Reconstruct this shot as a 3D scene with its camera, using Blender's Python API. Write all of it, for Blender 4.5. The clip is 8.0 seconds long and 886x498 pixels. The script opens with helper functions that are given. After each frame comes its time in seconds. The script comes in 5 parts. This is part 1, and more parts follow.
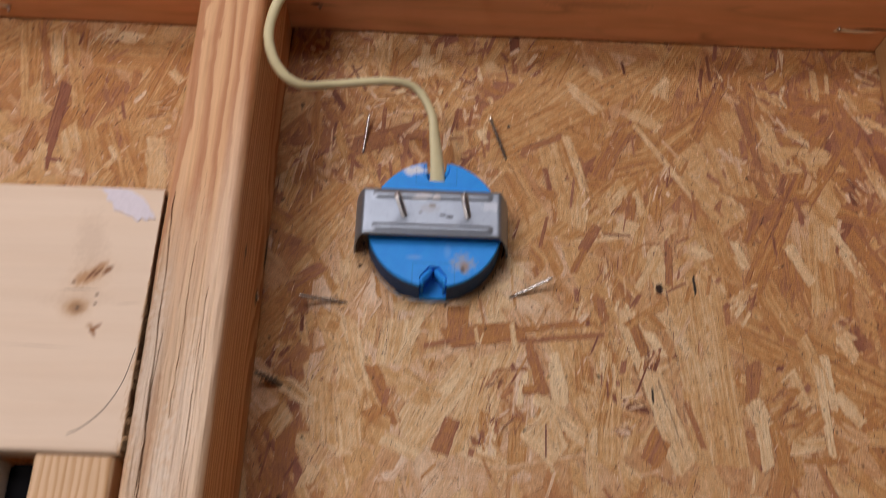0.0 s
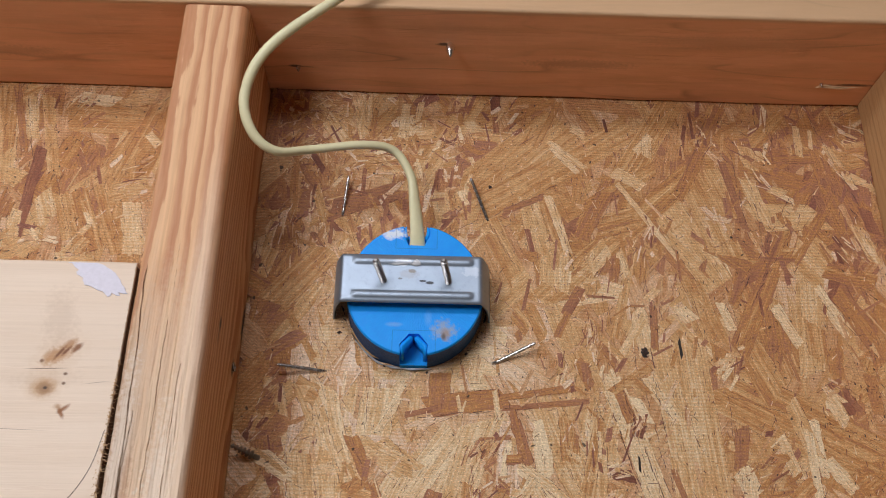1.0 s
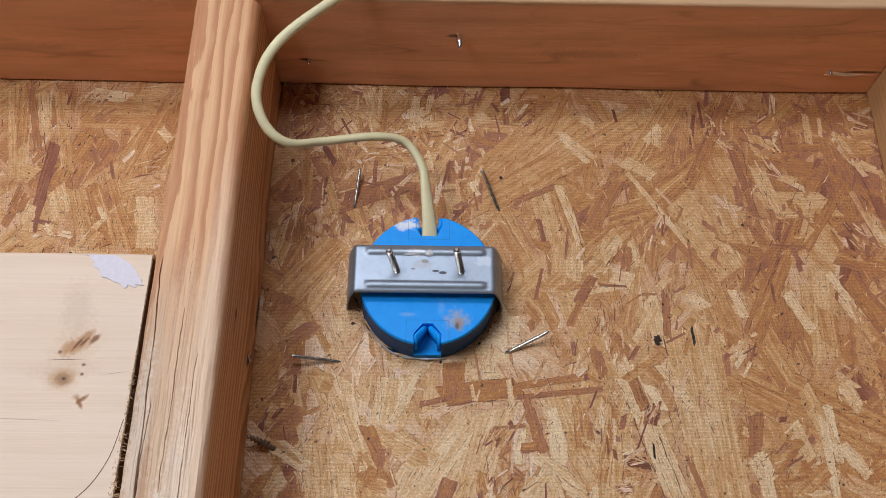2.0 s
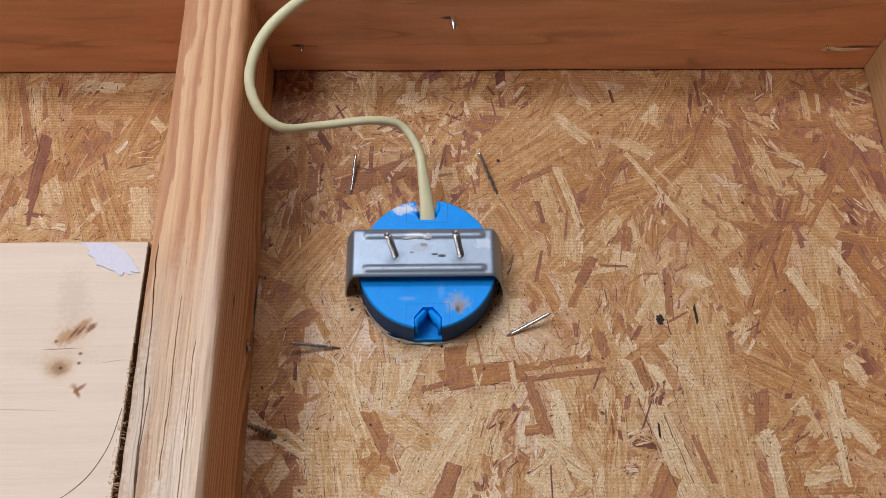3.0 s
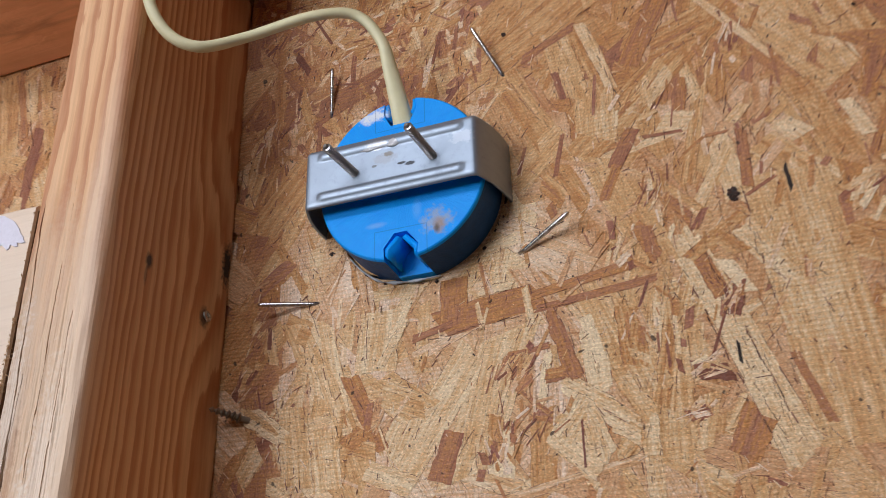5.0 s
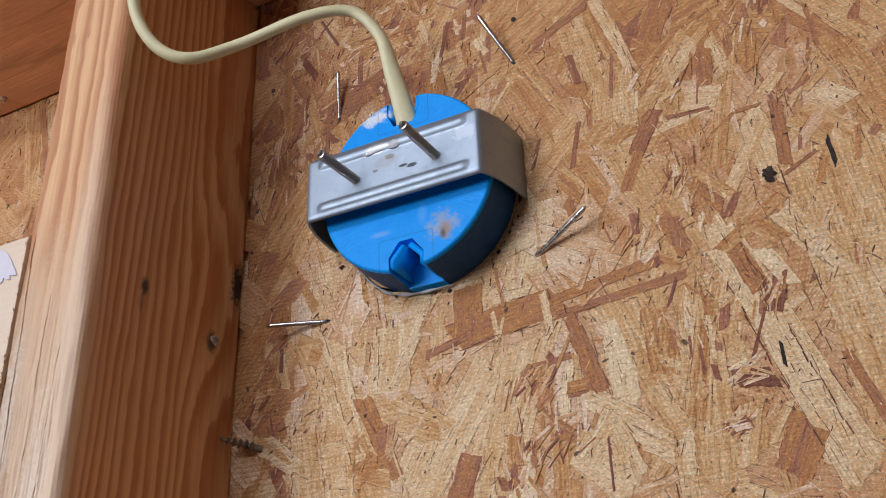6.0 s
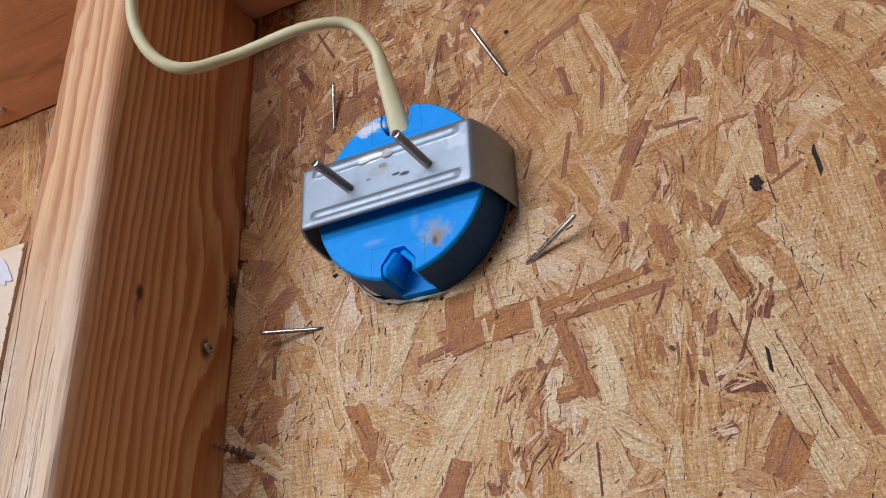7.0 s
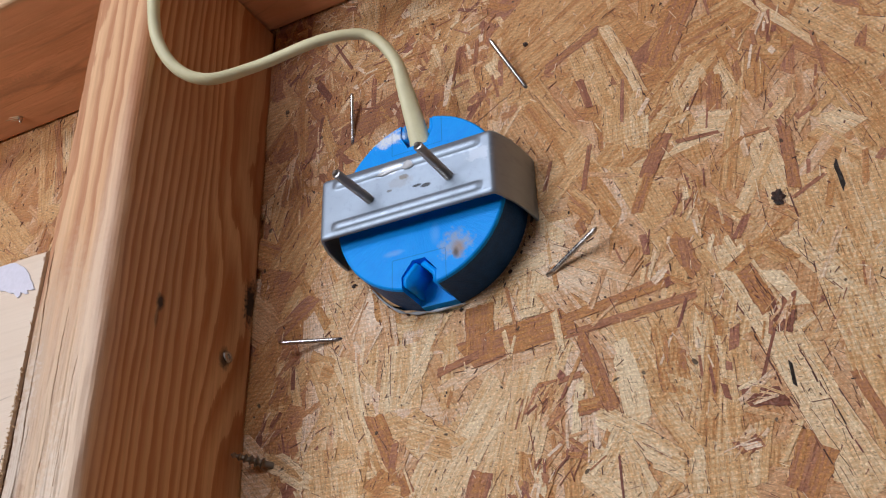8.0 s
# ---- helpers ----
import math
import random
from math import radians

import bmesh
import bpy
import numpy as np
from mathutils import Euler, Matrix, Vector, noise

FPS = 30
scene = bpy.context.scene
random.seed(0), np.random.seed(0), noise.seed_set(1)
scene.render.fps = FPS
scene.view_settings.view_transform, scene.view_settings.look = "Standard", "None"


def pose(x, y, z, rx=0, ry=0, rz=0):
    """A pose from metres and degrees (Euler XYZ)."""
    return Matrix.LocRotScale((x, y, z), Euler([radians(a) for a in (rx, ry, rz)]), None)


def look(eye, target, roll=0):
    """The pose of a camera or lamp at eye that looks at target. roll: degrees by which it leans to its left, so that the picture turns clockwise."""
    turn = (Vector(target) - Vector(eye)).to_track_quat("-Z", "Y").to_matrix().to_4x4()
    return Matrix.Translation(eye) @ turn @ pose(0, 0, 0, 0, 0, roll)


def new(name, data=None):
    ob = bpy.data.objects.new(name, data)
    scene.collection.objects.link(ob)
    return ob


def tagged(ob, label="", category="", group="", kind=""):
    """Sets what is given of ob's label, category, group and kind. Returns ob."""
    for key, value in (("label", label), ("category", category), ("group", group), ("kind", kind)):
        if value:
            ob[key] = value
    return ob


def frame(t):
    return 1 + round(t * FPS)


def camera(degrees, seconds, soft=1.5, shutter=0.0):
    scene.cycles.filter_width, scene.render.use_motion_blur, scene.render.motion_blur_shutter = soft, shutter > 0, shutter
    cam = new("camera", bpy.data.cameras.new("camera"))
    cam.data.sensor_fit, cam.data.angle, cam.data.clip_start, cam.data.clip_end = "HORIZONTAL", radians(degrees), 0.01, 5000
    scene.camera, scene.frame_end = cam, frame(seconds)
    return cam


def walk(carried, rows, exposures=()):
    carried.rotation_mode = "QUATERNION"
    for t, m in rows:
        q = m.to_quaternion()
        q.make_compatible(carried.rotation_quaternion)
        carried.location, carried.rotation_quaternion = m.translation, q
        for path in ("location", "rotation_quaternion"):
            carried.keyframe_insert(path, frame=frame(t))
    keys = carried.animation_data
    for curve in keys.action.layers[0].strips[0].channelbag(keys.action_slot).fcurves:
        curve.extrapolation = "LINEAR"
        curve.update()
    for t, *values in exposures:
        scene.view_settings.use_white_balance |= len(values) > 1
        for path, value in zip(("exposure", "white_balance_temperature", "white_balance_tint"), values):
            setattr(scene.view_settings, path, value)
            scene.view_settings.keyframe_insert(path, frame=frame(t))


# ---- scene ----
cam = camera(52.6, 8.0, soft=0.6, shutter=0.6)
PATH = [
    (0, (-0.004, -0.515, 1.818), (0.025, 1.323, 2.605), 1.7),
    (0.2, (0.0, -0.511, 1.829), (0.038, 1.310, 2.654), 1.4),
    (0.5, (0.009, -0.507, 1.83), (0.037, 1.297, 2.693), 1.4),
    (0.7, (0.006, -0.507, 1.833), (0.045, 1.295, 2.699), 0.8),
    (1, (0.004, -0.515, 1.841), (0.043, 1.295, 2.691), 0.9),
    (1.2, (0.0, -0.518, 1.839), (0.04, 1.291, 2.692), 1.2),
    (2.5, (-0.001, -0.51, 1.832), (0.026, 1.3, 2.682), -0.4),
    (3, (-0.002, -0.505, 1.827), (0.035, 1.304, 2.68), -1.0),
    (3.5, (0.011, -0.492, 1.824), (0.044, 1.316, 2.678), -1.3),
    (3.8, (0.026, -0.470, 1.822), (0.046, 1.336, 2.682), -1.8),
    (4, (0.045, -0.45, 1.833), (0.005, 1.364, 2.675), -3.0),
    (4.2, (0.059, -0.434, 1.849), (-0.108, 1.380, 2.675), -4.2),
    (4.5, (0.075, -0.404, 1.847), (-0.192, 1.395, 2.681), -3.7),
    (4.7, (0.106, -0.378, 1.837), (-0.317, 1.382, 2.689), -2.5),
    (5.8, (0.158, -0.311, 1.852), (-0.648, 1.298, 2.724), -2.5),
    (6, (0.157, -0.308, 1.853), (-0.641, 1.301, 2.732), -2.4),
    (6.5, (0.162, -0.304, 1.847), (-0.622, 1.301, 2.746), -2.2),
    (7, (0.16, -0.308, 1.847), (-0.626, 1.286, 2.764), -2.2),
    (7.5, (0.158, -0.308, 1.847), (-0.629, 1.281, 2.772), -2.0),
    (8, (0.154, -0.313, 1.848), (-0.632, 1.272, 2.781), -1.8),
]
walk(cam, [(t, look(eye, target, roll)) for t, eye, target, roll in PATH],
     [(0.0, -0.30, 7800, 20), (0.5, -0.03, 7100, 16), (1.0, 0.01, 6850, 11), (2.5, 0.02, 6680, 11), (8.0, 0.07, 6530, 11)])

# ---- light ----
world = bpy.data.worlds.new("room_air")
scene.world = world
world.use_nodes = True
world.node_tree.nodes["Background"].inputs[0].default_value = (0.9, 0.95, 1.0, 1)
world.node_tree.nodes["Background"].inputs[1].default_value = 0.05


def area_lamp(name, eye, target, size, watts, colour):
    data = bpy.data.lights.new(name, "AREA")
    data.shape, data.size, data.size_y = "RECTANGLE", size[0], size[1]
    data.energy, data.color = watts, colour
    ob = new(name, data)
    ob.matrix_basis = look(eye, target)
    return ob


area_lamp("ceiling_lamp", (-0.26, -1.40, 2.62), (-0.10, -0.20, 1.2), (0.9, 0.40), 16.4, (0.92, 0.97, 1.12))
area_lamp("work_lamp", (-0.76, -1.50, 2.04), (0.0, 0.0, 2.05), (0.50, 0.40), 11.1, (0.96, 0.98, 1.06))


# ---- materials ----
class Graph:
    """A node material with a Principled shader."""

    def __init__(self, name, rough=0.5, metal=0.0, spec=0.5):
        self.mat = bpy.data.materials.new(name)
        self.mat.use_nodes = True
        self.tree = self.mat.node_tree
        self.shader = self.tree.nodes["Principled BSDF"]
        self.set("Roughness", rough)
        self.set("Metallic", metal)
        self.set("Specular IOR Level", spec)
        self.coords = self.tree.nodes.new("ShaderNodeTexCoord")
        self.local = self.coords.outputs["Object"]

    def put(self, socket, value):
        if isinstance(value, bpy.types.NodeSocket):
            self.tree.links.new(value, socket)
        elif isinstance(value, (tuple, list)) and socket.type == "RGBA" and len(value) == 3:
            socket.default_value = (*value, 1)
        else:
            socket.default_value = value

    def set(self, name, value):
        self.put(self.shader.inputs[name], value)

    def math(self, op, a, b=0.0, c=0.0, clamp=False):
        node = self.tree.nodes.new("ShaderNodeMath")
        node.operation, node.use_clamp = op, clamp
        for socket, value in zip(node.inputs, (a, b, c)):
            self.put(socket, value)
        return node.outputs[0]

    def vec(self, op, a, b=(0, 0, 0)):
        node = self.tree.nodes.new("ShaderNodeVectorMath")
        node.operation = op
        self.put(node.inputs[0], a)
        self.put(node.inputs[1], b)
        return node.outputs["Value"] if op in ("LENGTH", "DISTANCE") else node.outputs[0]

    def scaled(self, vector, scale):
        return self.vec("MULTIPLY", vector, scale)

    def noise(self, vector, scale, detail=3.0, rough=0.55, colour=False):
        node = self.tree.nodes.new("ShaderNodeTexNoise")
        self.put(node.inputs["Vector"], vector)
        node.inputs["Scale"].default_value = scale
        node.inputs["Detail"].default_value = detail
        node.inputs["Roughness"].default_value = rough
        return node.outputs[1 if colour else 0]

    def ramp(self, fac, *stops):
        node = self.tree.nodes.new("ShaderNodeValToRGB")
        self.put(node.inputs[0], fac)
        marks = node.color_ramp.elements
        while len(marks) < len(stops):
            marks.new(0.5)
        for mark, (place, colour) in zip(marks, stops):
            mark.position = place
            mark.color = (*colour, 1) if isinstance(colour, tuple) else (colour, colour, colour, 1)
        return node.outputs[0]

    def mix(self, fac, a, b, how="MIX"):
        node = self.tree.nodes.new("ShaderNodeMix")
        node.data_type, node.blend_type = "RGBA", how
        self.put(node.inputs[0], fac)
        self.put(node.inputs[6], a)
        self.put(node.inputs[7], b)
        return node.outputs[2]

    def axes(self, vector):
        node = self.tree.nodes.new("ShaderNodeSeparateXYZ")
        self.put(node.inputs[0], vector)
        return node.outputs

    def bump(self, height, distance, strength=1.0):
        node = self.tree.nodes.new("ShaderNodeBump")
        self.put(node.inputs["Height"], height)
        node.inputs["Distance"].default_value = distance
        node.inputs["Strength"].default_value = strength
        self.set("Normal", node.outputs[0])

    def blot(self, centre, scale, wobble=0.004, edge=0.3, freq=220.0, turn=0.0):
        """1 inside an uneven spot round centre with half-axes scale, 0 outside."""
        n = self.noise(self.local, freq, 3.0)
        shift = self.math("MULTIPLY", self.math("SUBTRACT", n, 0.5), wobble / max(scale) * 4)
        v = self.vec("SUBTRACT", self.local, centre)
        if turn:
            spin = self.tree.nodes.new("ShaderNodeVectorRotate")
            spin.rotation_type = "Y_AXIS"
            self.put(spin.inputs["Vector"], v)
            spin.inputs["Angle"].default_value = radians(turn)
            v = spin.outputs[0]
        v = self.vec("DIVIDE", v, scale)
        d = self.math("ADD", self.vec("LENGTH", v), shift)
        node = self.tree.nodes.new("ShaderNodeMapRange")
        self.put(node.inputs[0], d)
        node.inputs[1].default_value, node.inputs[2].default_value = 1.0 + edge, 1.0 - edge
        return node.outputs[0]


def osb_material(name, flakes):
    """Pressed wood flakes: a tone for each flake, grain along it, press marks and pits."""
    g = Graph(name, 0.5)
    tree = g.tree
    where = tree.nodes.new("ShaderNodeNewGeometry")
    place = where.outputs["Position"]
    if flakes:
        tone = tree.nodes.new("ShaderNodeAttribute")
        tone.attribute_name = "tone"
        tone = tone.outputs["Fac"]
        uv = tree.nodes.new("ShaderNodeUVMap")
        uv.uv_map = "along"
        grain_at = uv.outputs[0]
        each = where.outputs["Random Per Island"]
        lined = tree.nodes.new("ShaderNodeAttribute")
        lined.attribute_name = "stripe"
        stripy = lined.outputs["Fac"]
    else:
        tone = g.math("MULTIPLY", g.noise(place, 30, 2.0), 0.55)
        grain_at = g.scaled(place, (6.0, 1.0, 1.0))
        each = g.noise(place, 50, 1.0)
        stripy = 0.15
    patch = g.noise(place, 24.0, 3.0)
    mottle = g.noise(place, 150.0, 4.0, 0.6)
    t = g.math("ADD", tone, g.math("MULTIPLY", g.math("SUBTRACT", each, 0.5), 0.09))
    t = g.math("ADD", t, g.math("MULTIPLY", g.math("SUBTRACT", patch, 0.5), 0.10))
    t = g.math("ADD", t, g.math("MULTIPLY", g.math("SUBTRACT", mottle, 0.5), 0.14))
    fibres = g.noise(g.scaled(grain_at, (45.0, 800.0, 1.0)), 1.0, 4.0, 0.7)
    streaks = g.noise(g.scaled(grain_at, (10.0, 210.0, 1.0)), 1.0, 3.0, 0.6)
    lines = g.noise(g.scaled(grain_at, (14.0, 520.0, 1.0)), 1.0, 2.0, 0.5)
    t = g.math("ADD", t, g.math("MULTIPLY", g.math("SUBTRACT", fibres, 0.5), 0.27))
    t = g.math("ADD", t, g.math("MULTIPLY", g.math("SUBTRACT", lines, 0.5), g.math("MULTIPLY", stripy, 0.9)))
    t = g.math("ADD", t, g.math("MULTIPLY", g.math("SUBTRACT", streaks, 0.5), stripy))
    t = g.math("ADD", t, g.math("MULTIPLY", g.math("SUBTRACT", g.noise(place, 75.0, 3.0), 0.5), 0.12))
    # woven press screen: rows of short upright dashes, staggered row by row, stronger in some places
    x, y, z = g.axes(place)
    drift = g.noise(place, 14.0, 2.0)
    sway = g.math("MULTIPLY", g.noise(place, 300.0, 2.0), 1.1)
    level = g.math("ADD", g.math("DIVIDE", z, 0.0022), g.math("ADD", g.math("MULTIPLY", drift, 2.0), g.math("MULTIPLY", sway, 0.16)))
    rows = g.math("SINE", g.math("MULTIPLY", level, 2 * math.pi))
    step = g.math("MULTIPLY", g.math("FLOOR", level), math.pi)
    dash = g.math("SINE", g.math("ADD", g.math("ADD", g.math("MULTIPLY", x, 2 * math.pi / 0.0014), step), sway))
    weave = g.math("MULTIPLY", g.math("MULTIPLY_ADD", rows, 0.5, 0.5), g.math("MULTIPLY_ADD", dash, 0.34, 0.62))
    press = g.math("MULTIPLY", weave, g.ramp(g.noise(place, 18.0, 2.0), (0.34, 0.15), (0.60, 1.0)))
    t = g.math("ADD", t, g.math("MULTIPLY_ADD", press, -0.095, 0.022))
    colour = g.ramp(t, (0.0, (0.83, 0.665, 0.475)), (0.14, (0.668, 0.413, 0.210)), (0.28, (0.50, 0.226, 0.078)),
                    (0.37, (0.405, 0.180, 0.100)), (0.46, (0.30, 0.112, 0.070)), (0.62, (0.19, 0.066, 0.042)), (0.80, (0.095, 0.036, 0.021)), (1.0, (0.016, 0.010, 0.008)))
    # some flakes yellower, some pinker
    hue = g.math("FRACT", g.math("MULTIPLY", each, 7.31))
    colour = g.mix(g.ramp(hue, (0.25, 0.0), (0.75, 1.0)), g.mix(1.0, colour, (1.0, 0.98, 0.86), "MULTIPLY"), g.mix(1.0, colour, (1.0, 0.985, 1.03), "MULTIPLY"))
    # torn pits and dashes, resin specks
    pits = g.noise(g.scaled(place, (420.0, 1.0, 900.0)), 1.0, 3.0, 0.65)
    colour = g.mix(g.ramp(pits, (0.595, 0.0), (0.68, 0.75)), colour, (0.16, 0.070, 0.035))
    # tiny bright glints and dark creases, both painted into the colour
    glints = g.noise(g.scaled(place, (760.0, 1.0, 1300.0)), 1.0, 2.0, 0.6)
    colour = g.mix(g.ramp(glints, (0.50, 0.0), (0.68, 0.9)), colour, (1.5, 1.52, 1.6), "MULTIPLY")
    creases = g.noise(g.scaled(grain_at, (160.0, 1500.0, 1.0)), 1.0, 2.0, 0.6)
    colour = g.mix(g.ramp(creases, (0.57, 0.0), (0.71, 0.70)), colour, (0.32, 0.22, 0.18), "MULTIPLY")
    specks = g.noise(place, 210.0, 1.0)
    colour = g.mix(g.ramp(specks, (0.735, 0.0), (0.76, 0.85)), colour, (0.03, 0.016, 0.01))
    g.set("Base Color", colour)
    height = g.math("ADD", g.math("ADD", g.math("MULTIPLY", press, 0.30), g.math("MULTIPLY", fibres, 0.9)), g.math("MULTIPLY", pits, -1.0))
    height = g.math("ADD", height, g.math("MULTIPLY", mottle, 1.2))
    g.bump(height, 0.0009, 1.0)
    g.set("Roughness", g.ramp(fibres, (0.3, 0.27), (0.7, 0.46)))
    return g.mat


def lumber_material(name, axis, spacing, pith, pale, dark, ring_mix=0.8, wobble=0.004, cracks=(), blots=(), fur=0.0, ring_low=0.45, swirls=(), stretch=0.10, fibre_mix=0.30, veins=0.0):
    """Sawn softwood: growth rings round a pith line along the axis, fibres, cracks and knots."""
    g = Graph(name, 0.6)
    long = {"X": (stretch, 1.0, 1.0), "Z": (1.0, 1.0, stretch)}[axis]
    fine = {"X": (9.0, 700.0, 700.0), "Z": (700.0, 700.0, 9.0)}[axis]
    bend = g.noise(g.scaled(g.local, long), 26.0, 2.0, 0.5, colour=True)
    at = g.vec("ADD", g.vec("ADD", g.local, pith), g.scaled(g.vec("SUBTRACT", bend, (0.5, 0.5, 0.5)), (wobble * 4, wobble * 4, wobble * 4)))
    jag = g.noise(g.scaled(g.local, tuple(v * 1.4 if v < 1 else v for v in long)), 170.0, 3.0, 0.6, colour=True)
    at = g.vec("ADD", at, g.scaled(g.vec("SUBTRACT", jag, (0.5, 0.5, 0.5)), (spacing * 0.9, spacing * 0.9, spacing * 0.9)))
    for centre, scale, push in swirls:
        node = g.tree.nodes.new("ShaderNodeMapRange")
        node.interpolation_type = "SMOOTHSTEP"
        g.put(node.inputs[0], g.vec("LENGTH", g.vec("DIVIDE", g.vec("SUBTRACT", g.local, centre), scale)))
        node.inputs[1].default_value, node.inputs[2].default_value = 1.0, 0.0
        comb = g.tree.nodes.new("ShaderNodeCombineXYZ")
        g.put(comb.inputs[1], g.math("MULTIPLY", node.outputs[0], push))
        at = g.vec("ADD", at, comb.outputs[0])
    wave = g.tree.nodes.new("ShaderNodeTexWave")
    wave.wave_type, wave.rings_direction, wave.wave_profile = "RINGS", axis, "SAW"
    g.put(wave.inputs["Vector"], at)
    wave.inputs["Scale"].default_value = 2 * math.pi / 20 / spacing
    wave.inputs["Distortion"].default_value = 0.25
    wave.inputs["Detail Scale"].default_value = 1.0
    ring = g.ramp(wave.outputs[1], (0.0, 0.15), (ring_low, 0.1), (0.80, 1.0), (0.95, 0.85), (1.0, 0.1))
    fibre = g.noise(g.scaled(g.local, fine), 1.0, 4.0, 0.7)
    broad = g.noise(g.scaled(g.local, long), 30.0, 3.0)
    colour = g.mix(g.math("MULTIPLY", ring, ring_mix), pale, dark)
    colour = g.mix(g.ramp(fibre, (0.42, 0.0), (0.75, fibre_mix)), colour, tuple(c * 0.55 for c in dark))
    colour = g.mix(g.ramp(broad, (0.35, 0.0), (0.75, 0.28)), colour, tuple(c * 0.8 for c in dark))
    height = g.math("ADD", g.math("MULTIPLY", fibre, 1.0), g.math("MULTIPLY", ring, 0.5))
    if veins:
        # thin dark growth lines that sweep along the board, stronger here and there
        sweep_at = g.vec("ADD", g.scaled(g.local, long), g.scaled(jag, (0.0006, 0.0006, 0.0006)))
        level = g.math("FRACT", g.math("MULTIPLY", g.noise(sweep_at, 24.0, 2.0, 0.4), 9.0))
        patchy = g.ramp(g.noise(g.scaled(g.local, long), 60.0, 2.0), (0.42, 0.0), (0.68, veins))
        line = g.math("MULTIPLY", g.ramp(level, (0.0, 0.0), (0.80, 0.12), (0.93, 1.0), (1.0, 0.0)), patchy)
        colour = g.mix(line, colour, tuple(c * 0.30 for c in dark))
        cloudy = g.noise(g.scaled(g.local, long), 85.0, 3.0, 0.6)
        colour = g.mix(g.ramp(cloudy, (0.45, 0.0), (0.75, 0.35)), colour, tuple(c * 0.62 for c in dark))
    x, y, z = g.axes(g.local)
    for across, low, high, width, seed in cracks:
        drift = g.math("MULTIPLY", g.math("SUBTRACT", g.noise(g.vec("ADD", g.scaled(g.local, (0.02, 0.02, 1.0)), (seed, 0, 0)), 18.0, 5.0), 0.5), 0.0065)
        off = g.math("ABSOLUTE", g.math("SUBTRACT", g.math("ADD", x, drift), across))
        line = g.math("LESS_THAN", off, g.math("MULTIPLY", g.noise(g.local, 160.0, 2.0), width * 2))
        on = g.math("MULTIPLY", g.math("GREATER_THAN", z, low), g.math("LESS_THAN", z, high))
        line = g.math("MULTIPLY", line, g.math("MULTIPLY", on, g.math("LESS_THAN", y, -0.040)))
        colour = g.mix(g.math("MULTIPLY", line, 0.85), colour, (0.07, 0.035, 0.018))
        height = g.math("SUBTRACT", height, g.math("MULTIPLY", line, 2.5))
    for centre, scale, strength, tint, wob, *turn in blots:
        spot = g.blot(centre, scale, wob * 1.4, 0.40, 480.0, turn[0] if turn else 0.0)
        colour = g.mix(g.math("MULTIPLY", spot, strength), colour, tint)
    g.set("Base Color", colour)
    g.bump(height, 0.0003 + fur, 0.8)
    g.set("Roughness", g.ramp(fibre, (0.3, 0.5), (0.7, 0.68)))
    return g.mat


def plain_material(name, colour, rough=0.8, metal=0.0, freq=60.0, spread=0.12, depth=0.0003, spec=0.5):
    g = Graph(name, rough, metal, spec)
    n = g.noise(g.local, freq, 4.0)
    g.set("Base Color", g.mix(n, tuple(c * (1 - spread) for c in colour), tuple(min(1, c * (1 + spread)) for c in colour)))
    g.bump(g.noise(g.local, freq * 4, 3.0), depth, 0.6)
    return g.mat


def steel_material(name, colour, rough, scratch=(300.0, 40.0, 300.0), dirt=(), metal=1.0):
    g = Graph(name, rough, metal)
    n = g.noise(g.scaled(g.local, scratch), 1.0, 4.0, 0.7)
    big = g.noise(g.local, 90.0, 3.0)
    c = g.mix(big, tuple(v * 0.8 for v in colour), colour)
    c = g.mix(g.ramp(n, (0.55, 0.0), (0.8, 0.4)), c, tuple(v * 0.5 for v in colour))
    for centre, scale, strength, tint, wob in dirt:
        spot = g.blot(centre, scale, wob, 0.25, 500.0)
        c = g.mix(g.math("MULTIPLY", spot, strength), c, tint)
    g.set("Base Color", c)
    g.set("Roughness", g.math("ADD", g.math("MULTIPLY", n, 0.25), rough - 0.1))
    g.bump(n, 0.00006, 0.7)
    return g.mat


